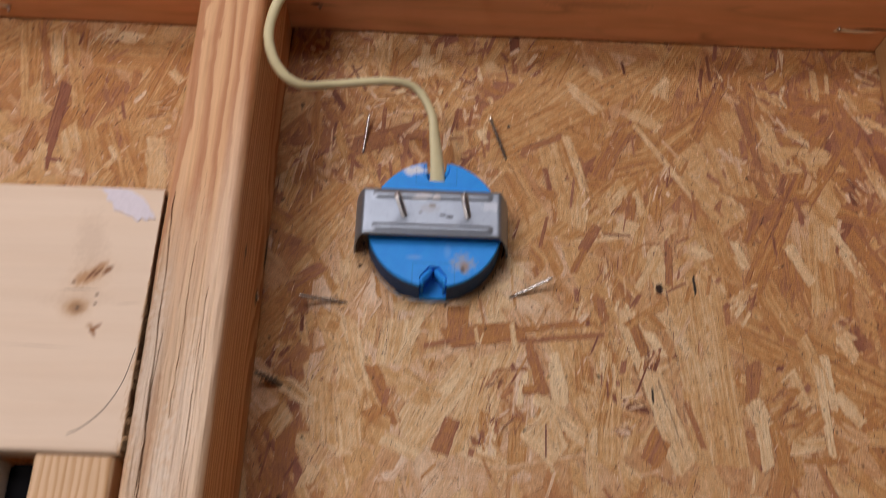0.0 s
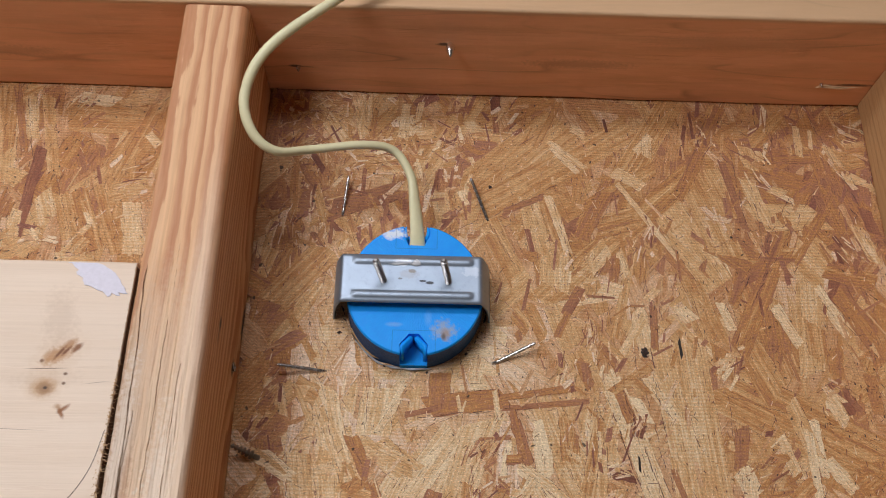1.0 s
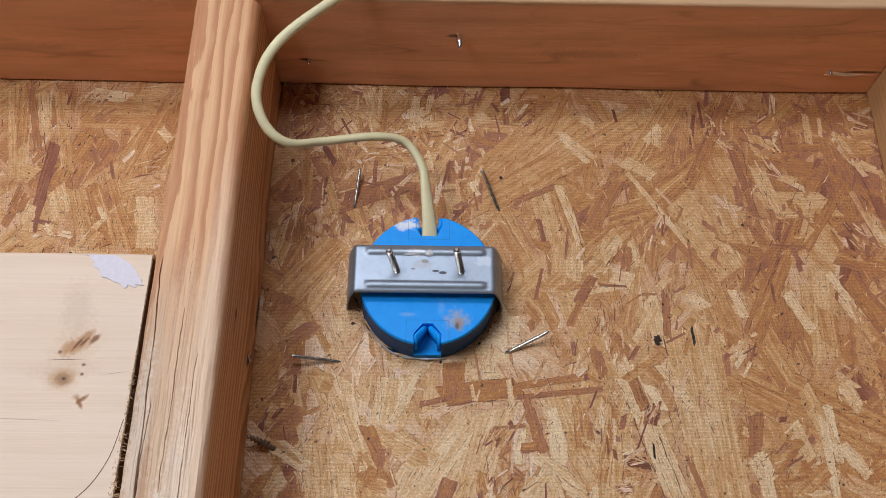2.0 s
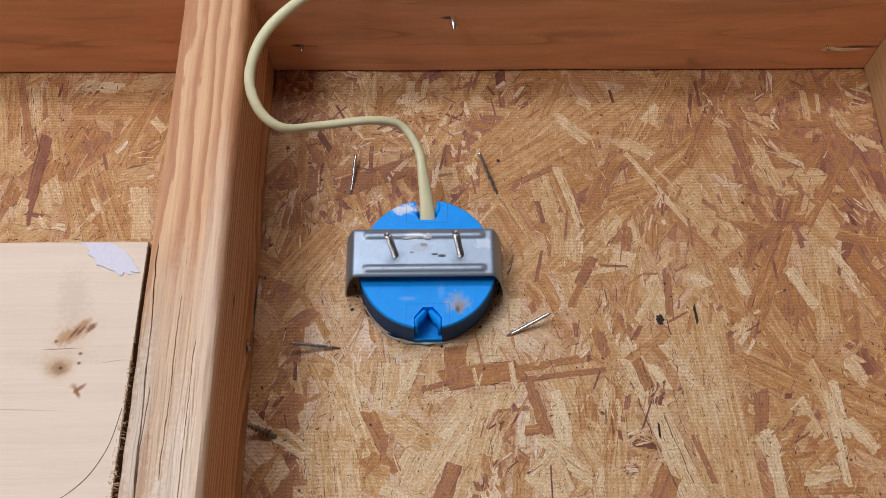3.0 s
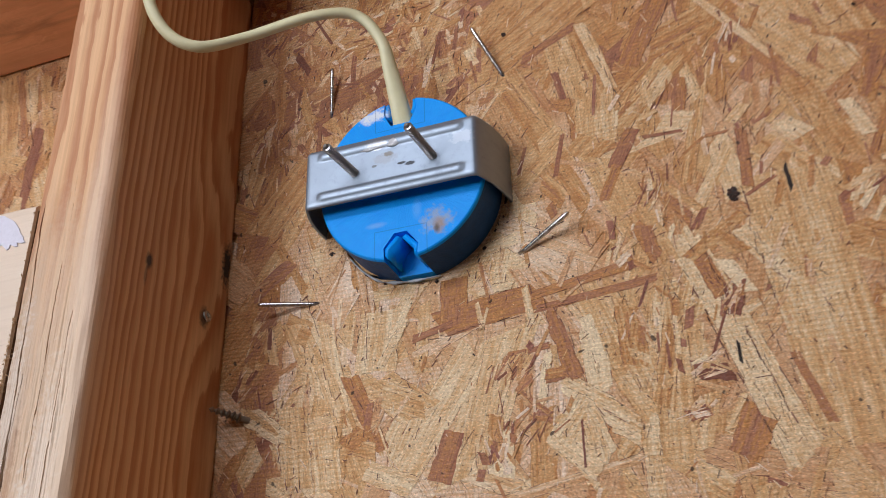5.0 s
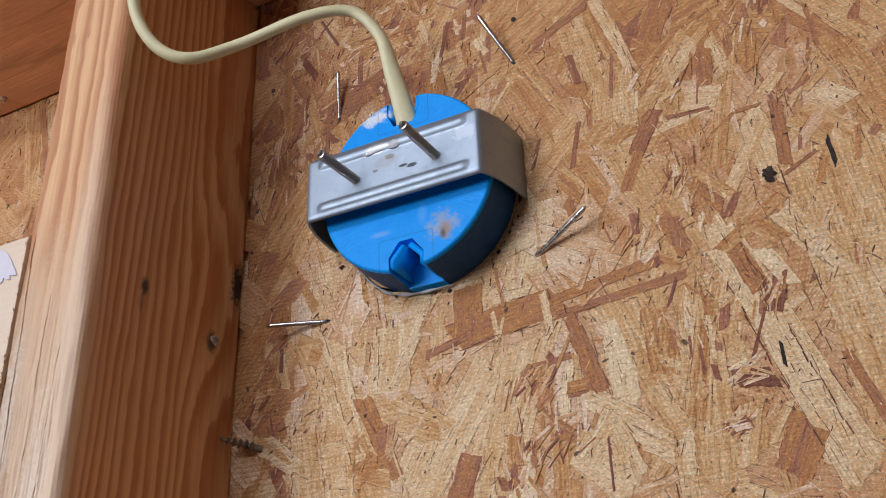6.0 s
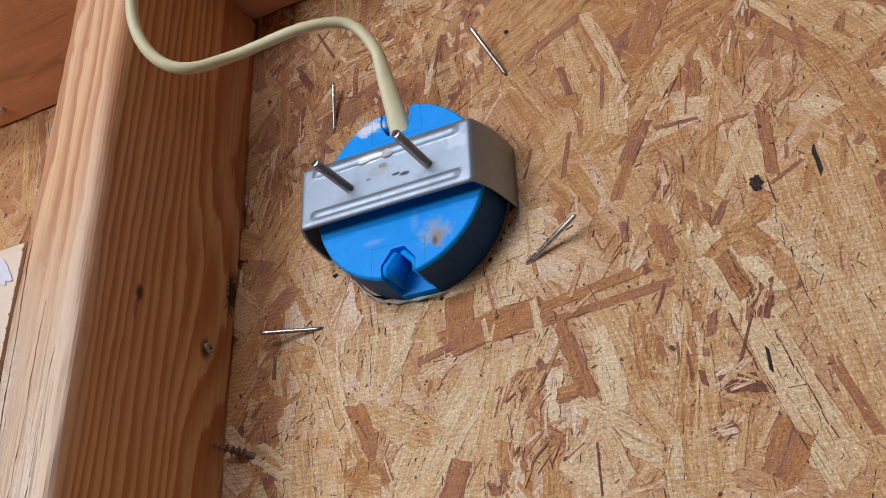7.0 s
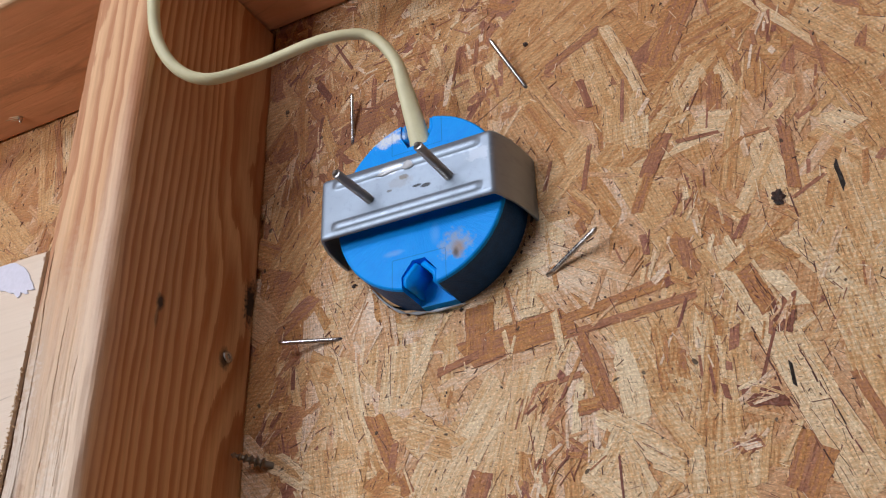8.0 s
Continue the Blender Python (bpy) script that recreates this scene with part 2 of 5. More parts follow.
def blue_plastic():
    """Moulded blue plastic, scuffed, with a rusty stain and white plaster marks."""
    g = Graph("blue_plastic", 0.38, 0.0, 0.16)
    n = g.noise(g.local, 130.0, 4.0)
    c = g.mix(n, (0.0, 0.285, 0.92), (0.0, 0.37, 1.0))
    lx, ly, lz = g.axes(g.local)
    spoke = g.tree.nodes.new("ShaderNodeCombineXYZ")
    g.put(spoke.inputs[0], g.math("MULTIPLY", g.math("ARCTAN2", lz, lx), 26.0))
    g.put(spoke.inputs[1], g.math("MULTIPLY", g.math("SQRT", g.math("ADD", g.math("MULTIPLY", lx, lx), g.math("MULTIPLY", lz, lz))), 150.0))
    g.put(spoke.inputs[2], g.math("MULTIPLY", ly, 120.0))
    swirl = g.noise(spoke.outputs[0], 1.0, 4.0, 0.7)
    c = g.mix(g.ramp(swirl, (0.50, 0.0), (0.70, 0.22)), c, (0.0, 0.46, 1.0))
    for centre, scale, strength, tint, wob in (
            ((0.0175, -0.022, -0.0255), (0.0060, 0.02, 0.0050), 0.62, (0.42, 0.43, 0.42), 0.012),
            ((0.0185, -0.022, -0.0275), (0.0024, 0.02, 0.0034), 0.75, (0.36, 0.24, 0.14), 0.005),
            ((0.0172, -0.022, -0.0290), (0.0012, 0.02, 0.0020), 0.8, (0.10, 0.08, 0.06), 0.004),
            ((-0.014, -0.022, 0.037), (0.007, 0.02, 0.003), 0.9, (0.80, 0.84, 0.88), 0.016),
            ((-0.012, -0.022, -0.022), (0.004, 0.02, 0.0012), 0.22, (0.55, 0.68, 0.80), 0.004),
            ((0.008, -0.022, -0.018), (0.0018, 0.02, 0.004), 0.15, (0.45, 0.65, 0.85), 0.003)):
        c = g.mix(g.math("MULTIPLY", g.blot(centre, scale, wob, 0.5, 420.0), strength), c, tint)
    x, y, z = g.axes(g.local)
    # moulded seam lines round the two knockouts
    for side in (-1, 1):
        box_x = g.math("ABSOLUTE", g.math("SUBTRACT", g.math("ABSOLUTE", x), 0.0125))
        box_z = g.math("ABSOLUTE", g.math("SUBTRACT", g.math("MULTIPLY", z, side), 0.0255 if side < 0 else 0.0271))
        up = g.math("MULTIPLY", g.math("LESS_THAN", box_x, 0.00022), g.math("GREATER_THAN", g.math("MULTIPLY", z, side), 0.0255 if side < 0 else 0.0271))
        bar = g.math("MULTIPLY", g.math("LESS_THAN", box_z, 0.00022), g.math("LESS_THAN", g.math("ABSOLUTE", x), 0.0125))
        c = g.mix(g.math("MULTIPLY", g.math("MAXIMUM", up, bar), 0.32), c, (0.004, 0.07, 0.25))
    g.set("Base Color", c)
    g.bump(g.math("ADD", n, g.math("MULTIPLY", swirl, 1.2)), 0.00030, 0.8)
    g.set("Roughness", g.ramp(swirl, (0.3, 0.28), (0.75, 0.52)))
    return g.mat


OSB = osb_material("osb_flake", True)
OSB_PLAIN = osb_material("osb_board", False)
STUD = lumber_material("fir_stud", "Z", 0.0038, (0.042, -0.050, 0.0), (0.83, 0.50, 0.25), (0.48, 0.165, 0.046), ring_mix=0.95, ring_low=0.24, wobble=0.0036, stretch=0.08,
                       swirls=(((0.019, 0.036, -0.03), (0.03, 0.045, 0.085), -0.016), ((0.0, 0.0, 0.13), (0.05, 0.05, 0.10), 0.004)),
                       blots=(((0.019, -0.0175, -0.0425), (0.01, 0.0020, 0.0036), 0.95, (0.02, 0.012, 0.008), 0.0015),
                              ((0.019, -0.0185, -0.050), (0.01, 0.0010, 0.0040), 0.6, (0.10, 0.045, 0.02), 0.0015),
                              ((0.019, 0.0405, -0.021), (0.01, 0.0040, 0.010), 0.97, (0.012, 0.008, 0.006), 0.003),
                              ((0.019, 0.0255, -0.0540), (0.01, 0.0028, 0.0048), 0.9, (0.05, 0.026, 0.014), 0.002),
                              ((-0.0165, -0.045, -0.11), (0.003, 0.012, 0.07), 0.55, (0.40, 0.29, 0.20), 0.003),
                              ((-0.004, -0.048, -0.15), (0.015, 0.012, 0.10), 0.45, (0.74, 0.60, 0.44), 0.006),
                              ((0.0, -0.0475, -0.02), (0.03, 0.0055, 0.40), 0.12, (0.64, 0.52, 0.40), 0.002),
                              ((0.004, -0.0475, -0.16), (0.02, 0.006, 0.11), 0.78, (0.68, 0.50, 0.34), 0.008),
                              ((-0.012, -0.0475, -0.13), (0.004, 0.006, 0.10), 0.4, (0.50, 0.40, 0.31), 0.008),
                              ((0.006, -0.0475, -0.150), (0.0060, 0.006, 0.045), 0.65, (0.78, 0.66, 0.54), 0.020),
                              ((-0.014, -0.0475, -0.120), (0.0040, 0.006, 0.040), 0.60, (0.74, 0.63, 0.52), 0.020),
                              ((-0.002, -0.0475, -0.175), (0.0040, 0.006, 0.030), 0.65, (0.76, 0.66, 0.55), 0.020),
                              ((-0.009, -0.0475, -0.150), (0.0022, 0.006, 0.030), 0.60, (0.40, 0.20, 0.09), 0.014),
                              ((0.010, -0.0475, -0.185), (0.0030, 0.006, 0.022), 0.50, (0.44, 0.24, 0.12), 0.014),
                              ((0.013, -0.045, -0.10), (0.006, 0.012, 0.12), 0.5, (0.82, 0.66, 0.50), 0.004)))
STUD_PLAIN = lumber_material("fir_stud_clear", "Z", 0.0045, (-0.05, 0.09, 0.0), (0.58, 0.35, 0.165), (0.47, 0.25, 0.10), ring_mix=0.4, fibre_mix=0.15)
BLOCK_END = lumber_material("fir_block", "Z", 0.0040, (0.09, 0.05, 0.0), (0.76, 0.54, 0.34), (0.55, 0.30, 0.13), wobble=0.002, fibre_mix=0.2)
# reddish base stands in for warm bounced light underneath; first blot keeps the front tan
PLATE = lumber_material("bounce_reddened_fir_plate", "X", 0.022, (0.0, 0.05, 0.06), (0.93, 0.475, 0.255), (0.74, 0.325, 0.15), ring_mix=0.30, wobble=0.014, fibre_mix=0.06, stretch=0.16, veins=0.45,
                        blots=(((0.0, -0.046, 0.0), (3.0, 0.0045, 0.05), 0.75, (0.50, 0.35, 0.195), 0.002),
                               ((-0.0850, 0.0165, -0.019), (0.0036, 0.0012, 0.01), 0.92, (0.05, 0.025, 0.015), 0.002),
                               ((-0.0770, 0.0170, -0.019), (0.0060, 0.0005, 0.01), 0.6, (0.14, 0.07, 0.04), 0.002),
                               ((0.0125, -0.0110, -0.019), (0.0040, 0.0014, 0.01), 0.85, (0.05, 0.025, 0.015), 0.002),
                               ((0.2900, 0.0200, -0.019), (0.0120, 0.0012, 0.01), 0.8, (0.06, 0.03, 0.018), 0.003),
                               ((0.1000, 0.0060, -0.019), (0.0300, 0.0042, 0.01), 0.35, (0.30, 0.13, 0.07), 0.010),
                               ((-0.2700, 0.0080, -0.019), (0.0300, 0.0050, 0.01), 0.30, (0.34, 0.15, 0.08), 0.010),
                               ((0.2000, -0.0200, -0.019), (0.0500, 0.0060, 0.01), 0.25, (0.36, 0.17, 0.09), 0.012)))
UPPER_PLATE = lumber_material("yellow_fir_plate", "X", 0.011, (0.0, 0.04, 0.05), (0.57, 0.415, 0.215), (0.48, 0.33, 0.155), ring_mix=0.5, wobble=0.006, fibre_mix=0.16)
PINE = lumber_material("pale_pine", "X", 0.019, (0.0, 0.02, 0.12), (0.80, 0.655, 0.515), (0.74, 0.57, 0.42), ring_mix=0.26, wobble=0.004, fibre_mix=0.12,
                       blots=(((0.2975, -0.02, 0.0190), (0.0125, 0.03, 0.0085), 0.35, (0.62, 0.45, 0.30), 0.006, 28.0),
                              ((0.2965, -0.02, 0.0185), (0.0078, 0.03, 0.0036), 0.88, (0.46, 0.225, 0.080), 0.007, 28.0),
                              ((0.3015, -0.02, 0.0240), (0.0042, 0.03, 0.0022), 0.85, (0.42, 0.20, 0.07), 0.005, 40.0),
                              ((0.2945, -0.02, 0.0360), (0.0075, 0.03, 0.0150), 0.28, (0.50, 0.37, 0.27), 0.010, 8.0),
                              ((0.2925, -0.02, 0.0060), (0.0160, 0.03, 0.0040), 0.22, (0.55, 0.40, 0.28), 0.010, 4.0),
                              ((0.2975, -0.02, 0.0195), (0.0040, 0.03, 0.0008), 0.9, (0.16, 0.048, 0.010), 0.004, 55.0),
                              ((0.3005, -0.02, 0.0205), (0.0030, 0.03, 0.0008), 0.9, (0.16, 0.048, 0.010), 0.004, 50.0),
                              ((0.3055, -0.02, 0.0222), (0.0030, 0.03, 0.0015), 0.9, (0.20, 0.065, 0.012), 0.005, 45.0),
                              ((0.2895, -0.02, 0.0152), (0.0011, 0.03, 0.0009), 0.9, (0.18, 0.075, 0.025), 0.003),
                              ((0.2925, -0.02, 0.0022), (0.0082, 0.03, 0.0062), 0.45, (0.58, 0.41, 0.26), 0.003),
                              ((0.2930, -0.02, 0.0018), (0.0056, 0.03, 0.0042), 0.82, (0.45, 0.235, 0.09), 0.003, 10.0),
                              ((0.2936, -0.02, 0.0014), (0.0034, 0.03, 0.0026), 0.7, (0.28, 0.15, 0.07), 0.003),
                              ((0.2938, -0.02, 0.0016), (0.0010, 0.03, 0.0008), 0.95, (0.06, 0.03, 0.015), 0.001),
                              ((0.3032, -0.02, -0.0100), (0.0034, 0.03, 0.0011), 0.9, (0.28, 0.10, 0.02), 0.005, -58.0),
                              ((0.3045, -0.02, -0.0085), (0.0030, 0.03, 0.0011), 0.9, (0.25, 0.085, 0.016), 0.005, 40.0),
                              ((0.3015, -0.02, -0.0075), (0.0020, 0.03, 0.0014), 0.6, (0.42, 0.22, 0.09), 0.004),
                              ((0.3022, -0.02, 0.0088), (0.0010, 0.03, 0.0008), 0.9, (0.14, 0.06, 0.025), 0.001),
                              ((0.3022, -0.02, 0.0040), (0.0009, 0.03, 0.0008), 0.9, (0.14, 0.06, 0.025), 0.001),
                              ((0.2925, -0.02, 0.0113), (0.0090, 0.03, 0.00022), 0.8, (0.10, 0.05, 0.025), 0.0005, 2.0),
                              ((0.2780, -0.02, -0.0187), (0.0170, 0.03, 0.00018), 0.55, (0.22, 0.13, 0.08), 0.0005, -1.5),
                              ((0.3180, -0.02, 0.0047), (0.0060, 0.03, 0.00018), 0.5, (0.22, 0.13, 0.08), 0.0005, 8.0)))
STRAP = steel_material("galvanised_strap", (0.335, 0.405, 0.485), 0.46, metal=0.75, dirt=(
    ((0.0045, -0.03, 0.0022), (0.0022, 0.01, 0.0007), 0.9, (0.03, 0.03, 0.03), 0.002),
    ((0.0085, -0.03, 0.0012), (0.0024, 0.01, 0.0009), 0.9, (0.03, 0.03, 0.03), 0.002),
    ((-0.0040, -0.03, 0.0065), (0.0050, 0.01, 0.0026), 0.28, (0.24, 0.21, 0.16), 0.005),
    ((-0.0020, -0.03, 0.0085), (0.0022, 0.01, 0.0012), 0.7, (0.16, 0.13, 0.09), 0.003),
    ((-0.0090, -0.03, 0.0035), (0.0012, 0.01, 0.0006), 0.7, (0.10, 0.09, 0.07), 0.002),
    ((-0.0075, -0.03, 0.0140), (0.0050, 0.01, 0.0022), 0.45, (0.80, 0.82, 0.84), 0.004),
    ((0.0330, -0.03, 0.0090), (0.0045, 0.01, 0.0030), 0.18, (0.85, 0.87, 0.90), 0.008)))
NAIL = steel_material("bright_nail", (0.58, 0.57, 0.56), 0.24)
BRIGHT = steel_material("polished_point", (0.95, 0.95, 0.95), 0.20)
DULL_STEEL = steel_material("zinc_screw", (0.44, 0.44, 0.44), 0.34)
DARK_STEEL = steel_material("dark_screw", (0.33, 0.27, 0.21), 0.38)
BLUE = blue_plastic()
# the body's blue again, duller, with the flank's shade put into the colour
SHADED_BLUE = plain_material("shaded_blue_plastic", (0.014, 0.072, 0.22), 0.55, freq=260.0, spread=0.45, depth=0.0008, spec=0.2)
CABLE = plain_material("yellowed_sheath", (0.75, 0.71, 0.44), 0.45, freq=200.0, spread=0.10, depth=0.0002)
SEALANT = plain_material("white_sealant", (0.42, 0.46, 0.50), 0.4, freq=300.0, depth=0.0005)
GLUE = plain_material("clear_glue", (0.56, 0.58, 0.60), 0.10, freq=300.0, depth=0.0004)
PAINT_MARK = plain_material("lilac_white_paint", (0.70, 0.68, 0.76), 0.6, freq=400.0, spread=0.12, depth=0.0004)
PENCIL = plain_material("dark_hair", (0.10, 0.07, 0.05), 0.6, freq=300.0)
RAW_FIBRE = plain_material("torn_fibre", (0.62, 0.42, 0.24), 0.8, freq=300.0, spread=0.3)
# end grain brown, with the shade of the narrow gap in it
SHADED_END_GRAIN = plain_material("shaded_end_grain", (0.16, 0.085, 0.045), 0.85, freq=300.0, spread=0.3)
WALL_PAINT = plain_material("off_white_wall_paint", (0.72, 0.68, 0.62), 0.8, freq=8.0, spread=0.05)
CONCRETE = plain_material("concrete", (0.46, 0.42, 0.37), 0.85, freq=12.0, spread=0.2, depth=0.001)
WHITE_PLASTIC = plain_material("grey_white_plastic", (0.62, 0.60, 0.60), 0.45)
GAP_BLACK = plain_material("gap_black", (0.006, 0.006, 0.007), 0.9, spec=0.05)
BLUE_JACKET = plain_material("blue_jacket", (0.05, 0.16, 0.45), 0.45)


# ---- building helpers ----
def part(name, bm, material, parent=None, label="", smooth=False, at=None):
    """Links bm as one mesh object, under its thing or part where one is given."""
    mesh = bpy.data.meshes.new(name)
    bm.to_mesh(mesh)
    bm.free()
    mesh.materials.append(material)
    if smooth:
        for p in mesh.polygons:
            p.use_smooth = True
    ob = new(name, mesh)
    if parent:
        ob.parent = parent
    if at is not None:
        ob.matrix_basis = at
    return tagged(ob, label)


def box_into(bm, x0, x1, y0, y1, z0, z1):
    m = Matrix.LocRotScale(((x0 + x1) / 2, (y0 + y1) / 2, (z0 + z1) / 2), None, (x1 - x0, y1 - y0, z1 - z0))
    return bmesh.ops.create_cube(bm, size=1, matrix=m)["verts"]


def lumber(name, x0, x1, y0, y1, z0, z1, axis, material, r=0.003, wob=0.0006, step=0.012, seed=0.0):
    """A sawn stick with eased edges and slightly uneven faces, its origin at its middle."""
    c = Vector(((x0 + x1) / 2, (y0 + y1) / 2, (z0 + z1) / 2))
    size = Vector((x1 - x0, y1 - y0, z1 - z0))
    k = {"X": (1, 2, 0), "Z": (0, 1, 2)}[axis]
    a, b, length = size[k[0]] / 2, size[k[1]] / 2, size[k[2]]
    ring = []
    for sx, sy, start in ((1, 1, 0), (-1, 1, 90), (-1, -1, 180), (1, -1, 270)):
        for q in (0, 15, 30, 45, 60, 75, 90):
            ang = radians(start + q)
            ring.append((sx * (a - r) + r * math.cos(ang), sy * (b - r) + r * math.sin(ang)))
    n = max(2, int(length / step))
    bm = bmesh.new()
    rows = []
    for i in range(n + 1):
        s = -length / 2 + length * i / n
        row = []
        for u, v in ring:
            d = noise.noise((u * 60 + seed, v * 60, s * 14 + seed)) * wob + noise.noise((u * 200 + seed, v * 200, s * 90)) * wob * 0.5
            p = [0, 0, 0]
            p[k[0]], p[k[1]], p[k[2]] = u + d * (1 if u > 0 else -1), v + d * (1 if v > 0 else -1), s
            row.append(bm.verts.new(p))
        rows.append(row)
    m = len(ring)
    for low, high in zip(rows, rows[1:]):
        for i in range(m):
            bm.faces.new((low[i], low[(i + 1) % m], high[(i + 1) % m], high[i]))
    bm.faces.new(rows[0][::-1])
    bm.faces.new(rows[-1])
    bmesh.ops.recalc_face_normals(bm, faces=bm.faces)
    return part(name, bm, material, smooth=False, at=Matrix.Translation(c))


def sweep(points, half_a, half_b, sides=12, n=8, wide=None):
    """A tube of oval section along a smooth line through the points; wide(s) gives the section's turn in degrees."""
    pts = [Vector(p) for p in points]
    ext = [2 * pts[0] - pts[1]] + pts + [2 * pts[-1] - pts[-2]]
    line = []
    for i in range(1, len(ext) - 2):
        p0, p1, p2, p3 = ext[i - 1:i + 3]
        for j in range(n):
            u = j / n
            line.append(0.5 * (2 * p1 + (p2 - p0) * u + (2 * p0 - 5 * p1 + 4 * p2 - p3) * u * u + (3 * p1 - p0 - 3 * p2 + p3) * u ** 3))
    line.append(pts[-1])
    bm = bmesh.new()
    rows, side = [], None
    for i, p in enumerate(line):
        t = (line[min(i + 1, len(line) - 1)] - line[max(i - 1, 0)]).normalized()
        if side is None:
            side = Vector((1, 0, 0))
        side = (side - t * side.dot(t)).normalized()
        up = t.cross(side)
        s = i / (len(line) - 1)
        turn = radians(wide(s)) if wide else 0
        a_dir, b_dir = side * math.cos(turn) + up * math.sin(turn), up * math.cos(turn) - side * math.sin(turn)
        ha, hb = (half_a(s), half_b(s)) if callable(half_a) else (half_a, half_b)
        rows.append([bm.verts.new(p + a_dir * ha * math.cos(2 * math.pi * k / sides) + b_dir * hb * math.sin(2 * math.pi * k / sides)) for k in range(sides)])
    for low, high in zip(rows, rows[1:]):
        for k in range(sides):
            bm.faces.new((low[k], low[(k + 1) % sides], high[(k + 1) % sides], high[k]))
    bm.faces.new(rows[0][::-1])
    bm.faces.new(rows[-1])
    bmesh.ops.recalc_face_normals(bm, faces=bm.faces)
    return bm


def lathe(profile, sides=14):
    """A turned shape about +z from (radius, height) pairs."""
    bm = bmesh.new()
    rows = [[bm.verts.new((r * math.cos(2 * math.pi * k / sides), r * math.sin(2 * math.pi * k / sides), h)) for k in range(sides)] for r, h in profile]
    for low, high in zip(rows, rows[1:]):
        for k in range(sides):
            bm.faces.new((low[k], low[(k + 1) % sides], high[(k + 1) % sides], high[k]))
    bm.faces.new(rows[0][::-1])
    bm.faces.new(rows[-1])
    bmesh.ops.recalc_face_normals(bm, faces=bm.faces)
    return bm


def along(root, tip):
    """A pose at root whose z points to tip."""
    d = Vector(tip) - Vector(root)
    return Matrix.Translation(root) @ d.to_track_quat("Z", "Y").to_matrix().to_4x4()


# ---- the room ----
BOX_X, BOX_Z = -0.0015, 2.045
HEAD = 2.2


def sheathing():
    """The board behind the studs, with the round hole that the box sits in."""
    bm = bmesh.new()
    n, r = 64, 0.0435
    rim = [(BOX_X + r * math.cos(2 * math.pi * i / n), BOX_Z + r * math.sin(2 * math.pi * i / n)) for i in range(n)]
    outer = []
    for i in range(n):
        dx, dz = math.cos(2 * math.pi * i / n), math.sin(2 * math.pi * i / n)
        k = min(2.3 / max(abs(dx), 1e-6), (0.62 if dz > 0 else 2.04) / max(abs(dz), 1e-6))
        outer.append((BOX_X + dx * k, BOX_Z + dz * k))
    for y in (0.0045, 0.0165):
        a = [bm.verts.new((x, y, z)) for x, z in rim]
        b = [bm.verts.new((x, y, z)) for x, z in outer]
        for i in range(n):
            bm.faces.new((a[i], a[(i + 1) % n], b[(i + 1) % n], b[i]))
    bm.verts.ensure_lookup_table()
    for i in range(n):
        j = (i + 1) % n
        bm.faces.new((bm.verts[i], bm.verts[j], bm.verts[2 * n + j], bm.verts[2 * n + i]))
        bm.faces.new((bm.verts[n + i], bm.verts[n + j], bm.verts[3 * n + j], bm.verts[3 * n + i]))
    bmesh.ops.recalc_face_normals(bm, faces=bm.faces)
    return part("wall_north", bm, OSB_PLAIN)


wall = tagged(sheathing(), "oriented strand board sheathing with coarse pressed wood flakes", "wall", kind="structure")


def slab(name, x0, x1, y0, y1, z0, z1, material, label, category):
    bm = bmesh.new()
    box_into(bm, x0, x1, y0, y1, z0, z1)
    return tagged(part(name, bm, material), label, category, kind="structure")


# unseen room surfaces, added to enclose the framing and bounce light
slab("floor", -2.4, 2.4, -4.1, 0.1, -0.1, 0.0, CONCRETE, "bare grey concrete floor of the room", "floor")
slab("ceiling", -2.4, 2.4, -4.1, 0.1, 2.66, 2.76, WALL_PAINT, "plain off-white painted ceiling", "ceiling")
slab("wall_south", -2.4, 2.4, -4.1, -4.0, 0.0, 2.66, WALL_PAINT, "plain off-white painted wall", "wall")
slab("wall_west", -2.4, -2.3, -4.0, 0.1, 0.0, 2.66, WALL_PAINT, "plain off-white painted wall", "wall")
# grey only to cut the light bounced in from the right
slab("wall_east", 2.3, 2.4, -4.0, 0.1, 0.0, 2.66, CONCRETE, "unseen plain wall, grey to bounce less light", "wall")
slab("wall_north_outside", -2.3, 2.3, 0.06, 0.1, 0.0, 2.66, WALL_PAINT, "plain wall behind the sheathing", "wall")

